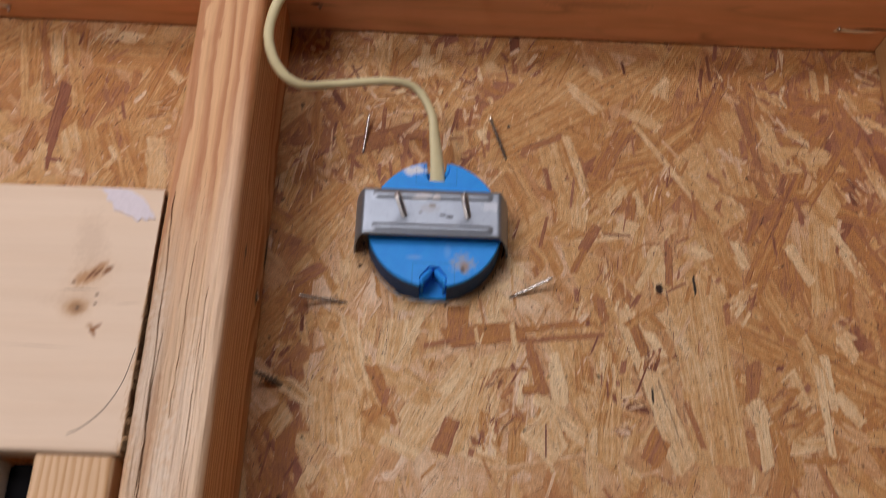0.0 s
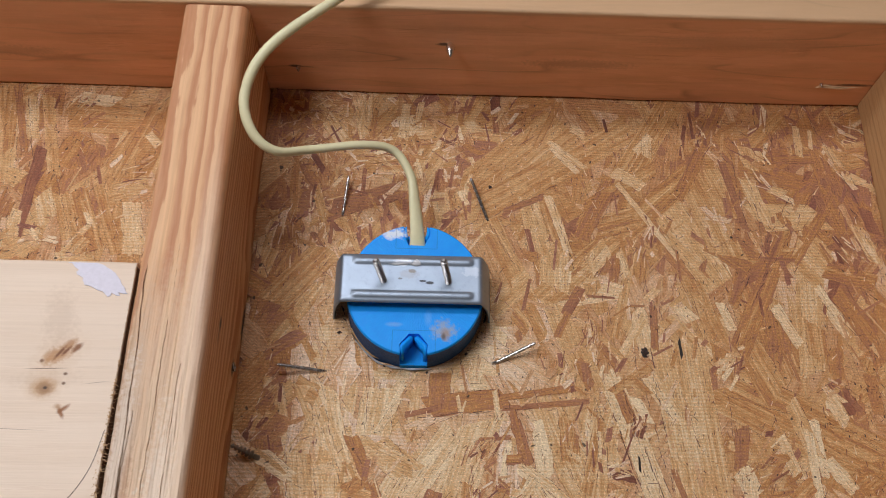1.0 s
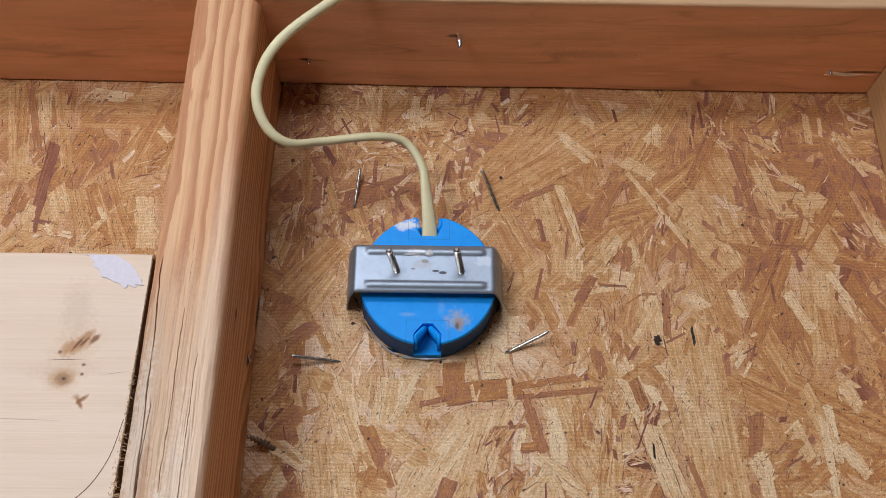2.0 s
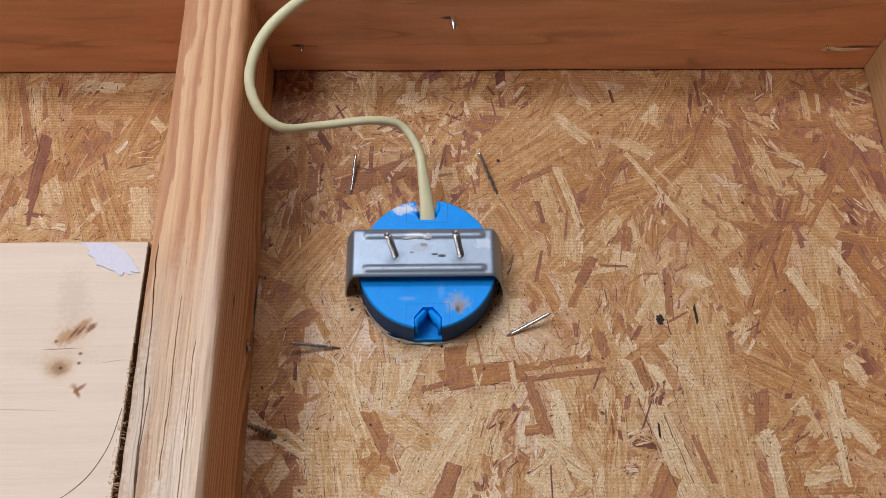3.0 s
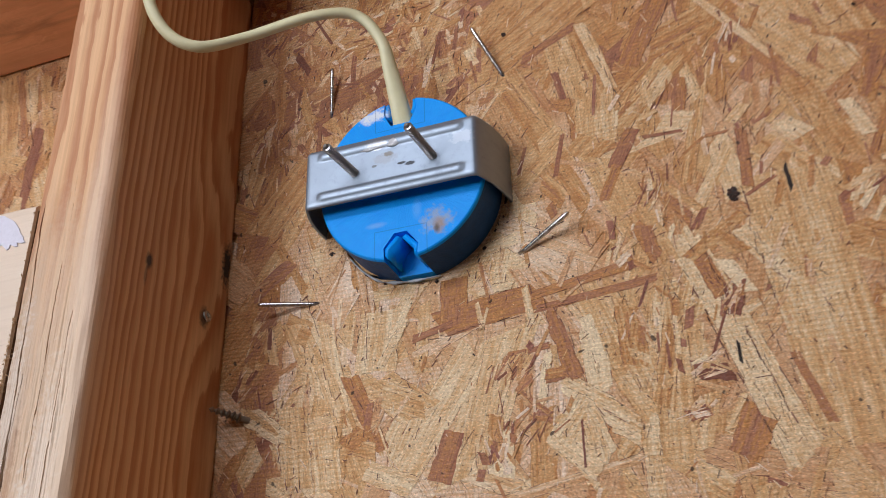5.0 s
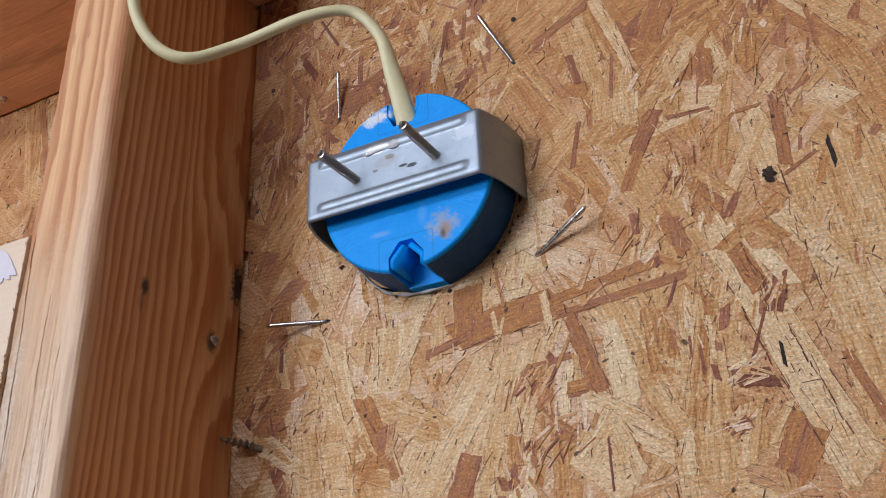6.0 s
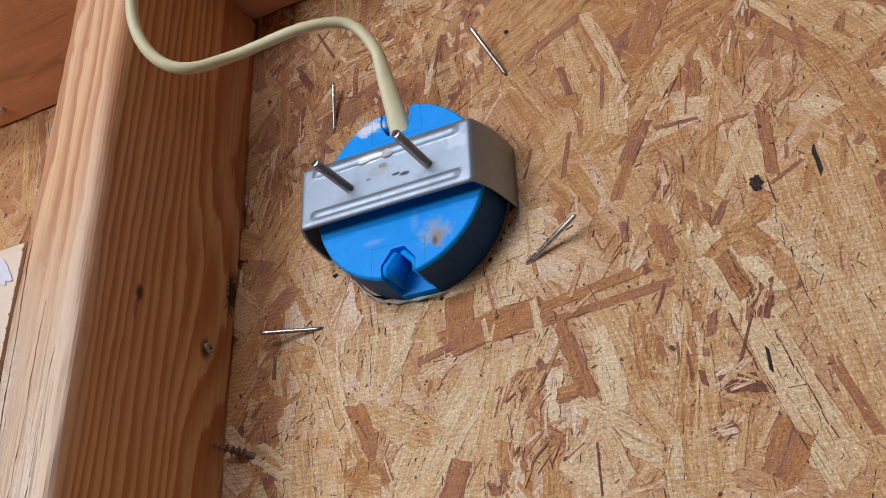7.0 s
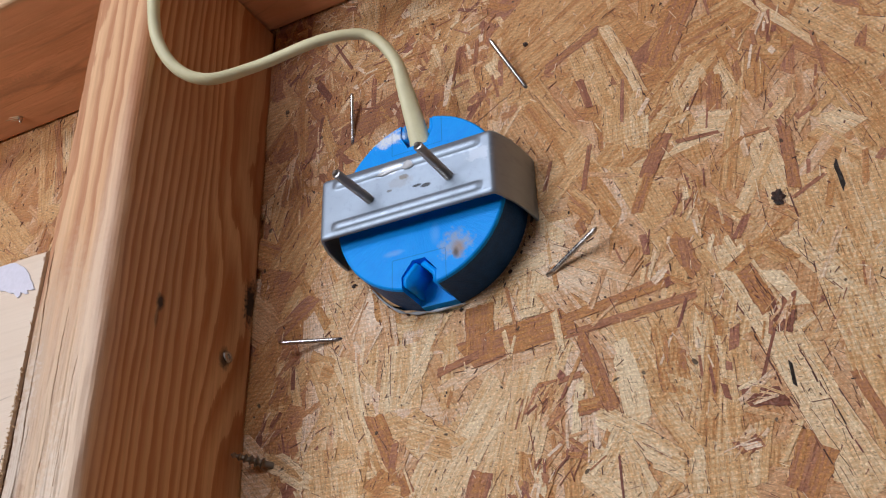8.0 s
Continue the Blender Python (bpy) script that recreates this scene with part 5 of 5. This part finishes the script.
strand(0.2505, 1.9840, 20, 8.4, -63, "pale")
strand(0.1150, 1.9250, 23, 7.3, 75, "tan")
strand(0.0605, 1.9645, 32, 5.2, -77, "brick")
strand(0.1455, 2.0330, 30, 5.5, -92, "softred")
strand(0.1240, 1.9835, 22, 7.3, -69, "brick")
strand(-0.0330, 2.1760, 23, 4.3, -95, "ochre")
strand(0.2600, 2.0380, 21, 4.7, -59, "cream")
strand(0.0965, 2.1550, 33, 4.9, -41, "cream")
strand(-0.0775, 1.9865, 14, 11.4, 39, "tan")
strand(0.2250, 2.1570, 9, 10.7, -72, "cream")
strand(-0.1790, 2.1580, 13, 7.3, -48, "cream")
strand(-0.0650, 2.1100, 22, 4.3, -72, "tan")
strand(-0.0810, 1.9470, 25, 3.7, -34, "tan")
strand(0.0340, 2.1750, 11, 8.4, -56, "cream")
strand(0.1200, 2.0570, 13, 12.1, -18, "pale")
strand(-0.2645, 2.1270, 12, 13.1, -20, "pale")
strand(0.2570, 2.0515, 28, 5.5, -64, "white")
strand(-0.1010, 2.0035, 22, 6.9, 74, "ochre")
strand(0.0965, 2.0495, 22, 6.8, -120, "softred")
strand(0.0635, 2.0355, 16, 9.2, -55, "ochre")
strand(0.0670, 2.1165, 31, 4.7, 25, "softred")
strand(0.1260, 1.9980, 24, 5.9, -145, "ochre")
strand(0.2890, 2.0990, 17, 5.0, -66, "cream")
strand(0.2555, 2.1705, 25, 5.6, -92, "cream")
strand(0.1010, 2.0025, 19, 7.3, -65, "brick")
strand(0.1420, 2.0720, 17, 4.8, -97, "ochre")
strand(-0.0970, 1.9260, 18, 7.4, 63, "rust")
strand(0.2360, 2.1310, 11, 7.2, -22, "cream")
strand(-0.2145, 2.0795, 13, 9.8, 58, "ochre")
strand(-0.0865, 2.0725, 21, 6.1, -115, "ochre")
strand(0.0340, 1.9930, 17, 4.4, 3, "pale")
strand(0.1195, 1.9435, 15, 8.0, -11, "dark")
strand(-0.0300, 1.9295, 15, 8.2, -20, "ochre")
strand(0.1535, 1.9330, 31, 3.9, -73, "brick")
strand(0.1290, 2.0755, 19, 6.3, -78, "cream")
strand(-0.2155, 2.0855, 27, 4.4, 57, "cream")
strand(0.1910, 2.0415, 20, 6.1, -72, "white")
strand(0.1240, 2.0710, 18, 6.4, -103, "brick")
strand(-0.0030, 2.1820, 26, 4.5, -99, "cream")
strand(0.0745, 1.9635, 22, 5.4, -77, "white")
strand(0.1460, 2.0550, 11, 6.0, -135, "pale")
strand(0.1340, 1.9810, 18, 6.1, -63, "white")
strand(-0.0780, 1.9830, 20, 5.3, -79, "pale")
strand(-0.0150, 1.9750, 26, 4.1, 58, "cream")
strand(0.2910, 2.1420, 12, 5.3, -31, "cream")
strand(-0.0990, 2.1625, 17, 6.2, 83, "softred")
strand(-0.0935, 2.0140, 17, 6.4, -123, "ochre")
strand(-0.0330, 1.9340, 12, 8.9, 31, "ochre")
strand(-0.2235, 2.1395, 18, 5.6, -68, "brick")
strand(0.0305, 1.9295, 15, 6.8, -94, "grey")
strand(0.1515, 2.1620, 16, 6.4, -94, "cream")
strand(0.1200, 2.0180, 27, 3.7, -48, "tan")
strand(0.0530, 1.9495, 23, 4.2, -100, "white")
strand(0.2080, 1.9460, 27, 3.6, -132, "rust")
strand(-0.1020, 2.0330, 22, 4.3, 80, "rust")
strand(0.2275, 1.9145, 27, 3.6, 2, "rust")
strand(0.0775, 1.9675, 18, 5.3, -74, "tan")
strand(0.0890, 2.0335, 19, 4.7, -115, "rust")
strand(0.0495, 2.1950, 12, 7.3, -85, "dark")
strand(-0.0930, 2.1740, 18, 4.6, -77, "red")
strand(0.1765, 2.1680, 26, 3.0, -101, "dark")
strand(0.1050, 2.1735, 12, 6.5, -35, "cream")
strand(-0.0900, 1.9880, 19, 4.2, 58, "cream")
strand(-0.2450, 2.1855, 21, 3.7, -85, "brick")
strand(0.2920, 2.1390, 21, 3.7, -17, "cream")
strand(0.1025, 2.0035, 13, 5.9, -86, "brick")
strand(-0.0685, 2.1445, 17, 4.2, -59, "dark")
strand(0.0040, 1.9775, 21, 3.6, 14, "softred")
strand(0.1095, 2.0770, 14, 5.3, -86, "pale")
strand(0.1155, 2.0155, 16, 4.6, -55, "brick")
strand(-0.0390, 1.9420, 13, 5.4, -63, "pale")
strand(-0.0870, 1.9850, 23, 3.0, -110, "rust")
strand(0.0480, 1.9825, 19, 3.6, -84, "pale")
strand(0.0705, 2.0905, 17, 3.9, -80, "red")
strand(-0.0960, 1.9845, 17, 3.8, 77, "rust")
strand(-0.2165, 2.1455, 14, 4.7, -111, "brick")
strand(0.1325, 1.9720, 15, 4.3, -110, "red")
strand(0.0495, 2.1770, 14, 4.6, -86, "softred")
strand(-0.2635, 2.1030, 10, 6.2, 84, "rust")
strand(0.0575, 1.9505, 9, 6.6, 6, "ochre")
strand(-0.0980, 1.9620, 24, 2.3, -99, "dark")
strand(0.2095, 1.9340, 17, 3.2, 13, "rust")
strand(0.1115, 1.9280, 9, 6.0, 13, "red")
strand(-0.0375, 2.1320, 18, 3.0, -93, "red")
strand(0.0675, 2.0530, 23, 2.3, -103, "red")
strand(0.2645, 2.1720, 16, 3.2, -94, "white")
strand(-0.0965, 1.9640, 14, 3.4, -102, "dark")
strand(0.1835, 2.1805, 23, 2.0, -88, "dark")
strand(-0.1020, 1.9380, 20, 2.3, -96, "dark")
strand(0.0470, 1.9625, 20, 2.3, 3, "rust")
strand(-0.0565, 2.0925, 17, 2.6, -93, "red")
strand(0.0570, 1.9510, 8, 4.9, 0, "ochre")
strand(0.0200, 2.1345, 15, 2.5, -98, "red")
strand(0.0735, 1.9695, 9, 4.1, -84, "white")
strand(0.0470, 1.9410, 21, 1.7, -41, "brick")
strand(0.1560, 2.0135, 12, 3.0, -110, "rust")
strand(-0.2115, 2.0985, 10, 3.4, -61, "white")
strand(0.1140, 2.0525, 18, 1.9, -3, "red")
strand(0.2690, 2.0840, 10, 3.2, -79, "dark")
strand(0.0620, 2.0255, 7, 4.4, -74, "rust")
strand(0.0260, 1.9815, 13, 2.3, -81, "cream")
strand(0.2700, 2.0950, 9, 3.4, -63, "dark")
strand(-0.0875, 1.9885, 10, 2.8, 61, "rust")
strand(0.0490, 1.9625, 14, 2.0, 12, "red")
strand(0.0825, 1.9235, 10, 2.7, -29, "cream")
strand(0.0500, 2.0540, 15, 1.8, -106, "red")
strand(0.1495, 2.0185, 15, 1.7, 28, "red")
strand(0.0415, 1.9535, 9, 2.5, 72, "dark")
strand(0.0405, 1.9545, 9, 2.4, 72, "dark")
strand(0.1605, 2.0200, 12, 1.8, -85, "black")
strand(0.1120, 1.9285, 7, 2.4, -74, "dark")
strand(0.1260, 2.0435, 12, 1.4, 35, "rust")
strand(0.1360, 2.0470, 10, 1.6, 0, "rust")
strand(0.1290, 1.9735, 11, 1.4, -90, "dark")
strand(0.2375, 2.1745, 5, 2.7, -101, "rust")
strand(0.0285, 1.9800, 10, 1.3, -107, "cream")
strand(0.1310, 1.9690, 8, 1.6, -14, "dark")
strand(0.2300, 2.1095, 5, 2.6, -90, "rust")
strand(0.1300, 1.9495, 9, 1.3, -90, "black")
strand(0.1200, 1.9445, 9, 1.0, -21, "cream")


def splintered(bm, x, z, spread, count, turn):
    """A torn patch: many slivers, pale and dark, lying roughly one way."""
    for i in range(count):
        tone = flake_rng.choice((0.02, 0.08, 0.13, 0.18, 0.24, 0.3, 0.38, 0.5))
        flake_into(bm, x + flake_rng.gauss(0, spread), z + flake_rng.gauss(0, spread), flake_rng.uniform(0.003, 0.013), flake_rng.choice((0.0003, 0.0006, 0.0012, 0.0028)) * flake_rng.uniform(0.7, 1.3),
                   turn + flake_rng.gauss(0, 20), tone, 0.00050 + 0.00012 * flake_rng.random(), flake_rng)


def crack(bm, x, z, length, width, turn):
    """A dark split along a flake, broken into short uneven runs."""
    c, q = math.cos(radians(turn)), math.sin(radians(turn))
    s = -length / 2
    while s < length / 2:
        run = flake_rng.uniform(0.0025, 0.0065)
        off = flake_rng.gauss(0, 0.0004)
        if flake_rng.random() < 0.72:
            flake_into(bm, x + (s + run / 2) * c - off * q, z + (s + run / 2) * q + off * c, run * 0.95, width * flake_rng.uniform(0.5, 1.2), turn + flake_rng.gauss(0, 5),
                       flake_rng.uniform(0.55, 0.8), 0.00052, flake_rng)
        s += run


torn_bm = bmesh.new()
splintered(torn_bm, 0.113, 1.929, 0.0028, 16, 20)
splintered(torn_bm, 0.118, 1.944, 0.0030, 10, 5)
splintered(torn_bm, 0.040, 1.954, 0.0050, 26, 60)
splintered(torn_bm, 0.031, 1.922, 0.0060, 22, 90)
splintered(torn_bm, 0.044, 1.957, 0.0055, 21, 60)
splintered(torn_bm, 0.130, 1.972, 0.0030, 14, 60)
splintered(torn_bm, 0.049, 1.933, 0.0065, 23, 50)
splintered(torn_bm, 0.035, 1.930, 0.0060, 22, 90)
splintered(torn_bm, -0.085, 1.993, 0.0060, 22, 65)
splintered(torn_bm, 0.087, 1.999, 0.0070, 24, 60)
splintered(torn_bm, 0.155, 2.055, 0.0045, 18, 60)
splintered(torn_bm, -0.025, 2.150, 0.0090, 29, 20)
splintered(torn_bm, -0.060, 2.186, 0.0085, 28, -30)
splintered(torn_bm, -0.080, 2.167, 0.0065, 23, 40)
splintered(torn_bm, 0.016, 2.157, 0.0070, 24, 10)
splintered(torn_bm, 0.145, 2.090, 0.0085, 28, 80)
splintered(torn_bm, -0.092, 1.965, 0.0050, 20, 60)
splintered(torn_bm, -0.020, 1.944, 0.0045, 12, 70)
splintered(torn_bm, 0.105, 2.027, 0.0050, 20, 80)
splintered(torn_bm, 0.099, 1.964, 0.0100, 32, 90)
splintered(torn_bm, -0.084, 2.138, 0.0082, 22, 60)
splintered(torn_bm, -0.077, 2.167, 0.0075, 21, 30)
splintered(torn_bm, -0.089, 2.104, 0.0061, 18, 70)
splintered(torn_bm, 0.280, 2.091, 0.0075, 21, -50)
splintered(torn_bm, 0.227, 2.148, 0.0095, 24, -40)
splintered(torn_bm, 0.186, 2.173, 0.0054, 17, 80)
splintered(torn_bm, -0.073, 2.185, 0.0102, 26, 30)
splintered(torn_bm, -0.187, 2.131, 0.0075, 21, 20)
splintered(torn_bm, 0.058, 2.180, 0.0082, 22, 50)
splintered(torn_bm, 0.252, 1.993, 0.0061, 18, -50)
splintered(torn_bm, 0.205, 1.953, 0.0075, 21, 30)
splintered(torn_bm, 0.115, 2.011, 0.0061, 18, 70)
splintered(torn_bm, 0.109, 2.074, 0.0082, 22, 60)
splintered(torn_bm, -0.080, 2.089, 0.0102, 26, 80)
splintered(torn_bm, 0.189, 2.012, 0.0068, 20, 60)
splintered(torn_bm, -0.243, 2.084, 0.0068, 20, -20)
splintered(torn_bm, -0.231, 2.191, 0.0082, 22, 60)
splintered(torn_bm, 0.290, 2.168, 0.0082, 22, -30)
crack(torn_bm, 0.022, 2.115, 0.020, 0.0003, -93)
crack(torn_bm, 0.092, 2.096, 0.048, 0.0004, -77)
crack(torn_bm, 0.044, 2.072, 0.011, 0.0004, -128)
crack(torn_bm, 0.040, 2.079, 0.010, 0.0004, -135)
crack(torn_bm, 0.050, 2.067, 0.012, 0.0003, -125)
crack(torn_bm, 0.1240, 1.9540, 0.070, 0.0005, -73)
crack(torn_bm, 0.1350, 1.9545, 0.080, 0.0005, -73)
crack(torn_bm, 0.138, 1.942, 0.045, 0.0003, -76)
crack(torn_bm, 0.128, 1.972, 0.038, 0.0003, -78)
crack(torn_bm, 0.137, 1.990, 0.052, 0.0003, -77)
crack(torn_bm, 0.145, 1.948, 0.023, 0.0003, -72)
crack(torn_bm, 0.123, 1.984, 0.036, 0.0003, -71)
crack(torn_bm, 0.135, 1.933, 0.039, 0.0003, -73)
crack(torn_bm, 0.109, 1.980, 0.032, 0.0003, -72)
crack(torn_bm, 0.032, 1.931, 0.024, 0.0003, -105)
crack(torn_bm, 0.049, 1.973, 0.012, 0.0003, -121)
crack(torn_bm, 0.007, 1.967, 0.018, 0.0003, -128)
crack(torn_bm, 0.043, 1.950, 0.022, 0.0003, -72)
crack(torn_bm, 0.074, 1.936, 0.012, 0.0003, -42)
crack(torn_bm, 0.018, 1.927, 0.012, 0.0003, -125)
crack(torn_bm, 0.067, 1.958, 0.026, 0.0003, -77)
crack(torn_bm, -0.050, 1.971, 0.062, 0.0003, -75)
crack(torn_bm, -0.028, 1.986, 0.041, 0.0003, -90)
crack(torn_bm, -0.031, 1.949, 0.027, 0.0003, -68)
crack(torn_bm, -0.082, 2.002, 0.014, 0.0003, -107)
crack(torn_bm, -0.092, 1.985, 0.018, 0.0003, -96)
crack(torn_bm, 0.067, 2.119, 0.052, 0.0003, -149)
crack(torn_bm, 0.030, 2.100, 0.026, 0.0003, -152)
crack(torn_bm, 0.072, 2.095, 0.035, 0.0003, -77)
crack(torn_bm, 0.052, 2.088, 0.031, 0.0003, -61)
crack(torn_bm, 0.101, 2.059, 0.019, 0.0003, -125)
crack(torn_bm, 0.138, 2.083, 0.031, 0.0003, -96)
crack(torn_bm, 0.115, 2.071, 0.014, 0.0003, -129)
crack(torn_bm, 0.128, 2.074, 0.029, 0.0003, -88)
crack(torn_bm, 0.143, 2.067, 0.017, 0.0003, -100)
crack(torn_bm, 0.171, 2.051, 0.025, 0.0003, -72)
crack(torn_bm, 0.150, 2.044, 0.014, 0.0003, -82)
crack(torn_bm, 0.073, 1.981, 0.041, 0.0003, 3)
crack(torn_bm, 0.021, 1.976, 0.040, 0.0003, 6)
crack(torn_bm, 0.041, 1.965, 0.025, 0.0003, -117)
crack(torn_bm, 0.162, 2.119, 0.019, 0.0004, 43)
crack(torn_bm, 0.202, 2.095, 0.030, 0.0004, 26)
crack(torn_bm, 0.220, 2.112, 0.046, 0.0003, -88)
crack(torn_bm, 0.237, 2.095, 0.089, 0.0004, -123)
crack(torn_bm, 0.223, 2.092, 0.081, 0.0004, -120)
crack(torn_bm, 0.143, 2.010, 0.039, 0.0004, -90)
crack(torn_bm, 0.173, 2.008, 0.035, 0.0003, -85)
crack(torn_bm, 0.186, 1.970, 0.043, 0.0003, -93)
crack(torn_bm, 0.182, 2.157, 0.070, 0.0004, 68)
crack(torn_bm, 0.210, 2.132, 0.066, 0.0004, -86)
crack(torn_bm, 0.124, 2.119, 0.038, 0.0004, 63)
crack(torn_bm, 0.280, 2.149, 0.088, 0.0004, -71)
crack(torn_bm, 0.281, 2.186, 0.033, 0.0004, -145)
crack(torn_bm, 0.272, 2.051, 0.029, 0.0003, 31)
crack(torn_bm, 0.231, 1.978, 0.091, 0.0003, -16)
crack(torn_bm, -0.263, 2.170, 0.060, 0.0004, -75)
crack(torn_bm, -0.228, 2.105, 0.060, 0.0003, -69)
crack(torn_bm, -0.204, 2.158, 0.040, 0.0003, 9)
tagged(part("torn_slivers", torn_bm, OSB, wall, "torn slivers between the flakes"), kind="stuff")
# knots and burnt chips that stand out dark
for kx, kz, kr in ((0.1385, 2.0170, 0.0042), (0.0455, 2.1285, 0.0018), (-0.0470, 2.0250, 0.0016), (0.2010, 2.0960, 0.0012)):
    knot_bm = bmesh.new()
    for i in range(34):
        flake_into(knot_bm, kx + flake_rng.gauss(0, kr * 0.24), kz + flake_rng.gauss(0, kr * 0.24), kr * flake_rng.uniform(0.3, 0.7), kr * flake_rng.uniform(0.2, 0.4),
                   flake_rng.uniform(0, 180), 0.97, 0.00060 + 0.0003 * flake_rng.random(), flake_rng, 0.15)
    part("knot", knot_bm, OSB, wall, "blackened knot")
# crumbs along the cut edge of the hole
crumb_bm = bmesh.new()
for i in range(105):
    a = radians(flake_rng.gauss(45, 32)) if i < 80 else radians(flake_rng.gauss(215, 25))
    d = 0.0436 + 0.0012 * flake_rng.random()
    flake_into(crumb_bm, BOX_X + d * math.cos(a), BOX_Z + d * math.sin(a), flake_rng.uniform(0.0010, 0.0028), flake_rng.uniform(0.0005, 0.0011),
               math.degrees(a) + 90 + flake_rng.gauss(0, 35), 0.95 if i < 90 else 0.1, 0.0006 + 0.0006 * flake_rng.random(), flake_rng)
tagged(part("burnt_crumbs", crumb_bm, OSB, wall, "dark crumbs along the cut edge of the hole"), kind="stuff")
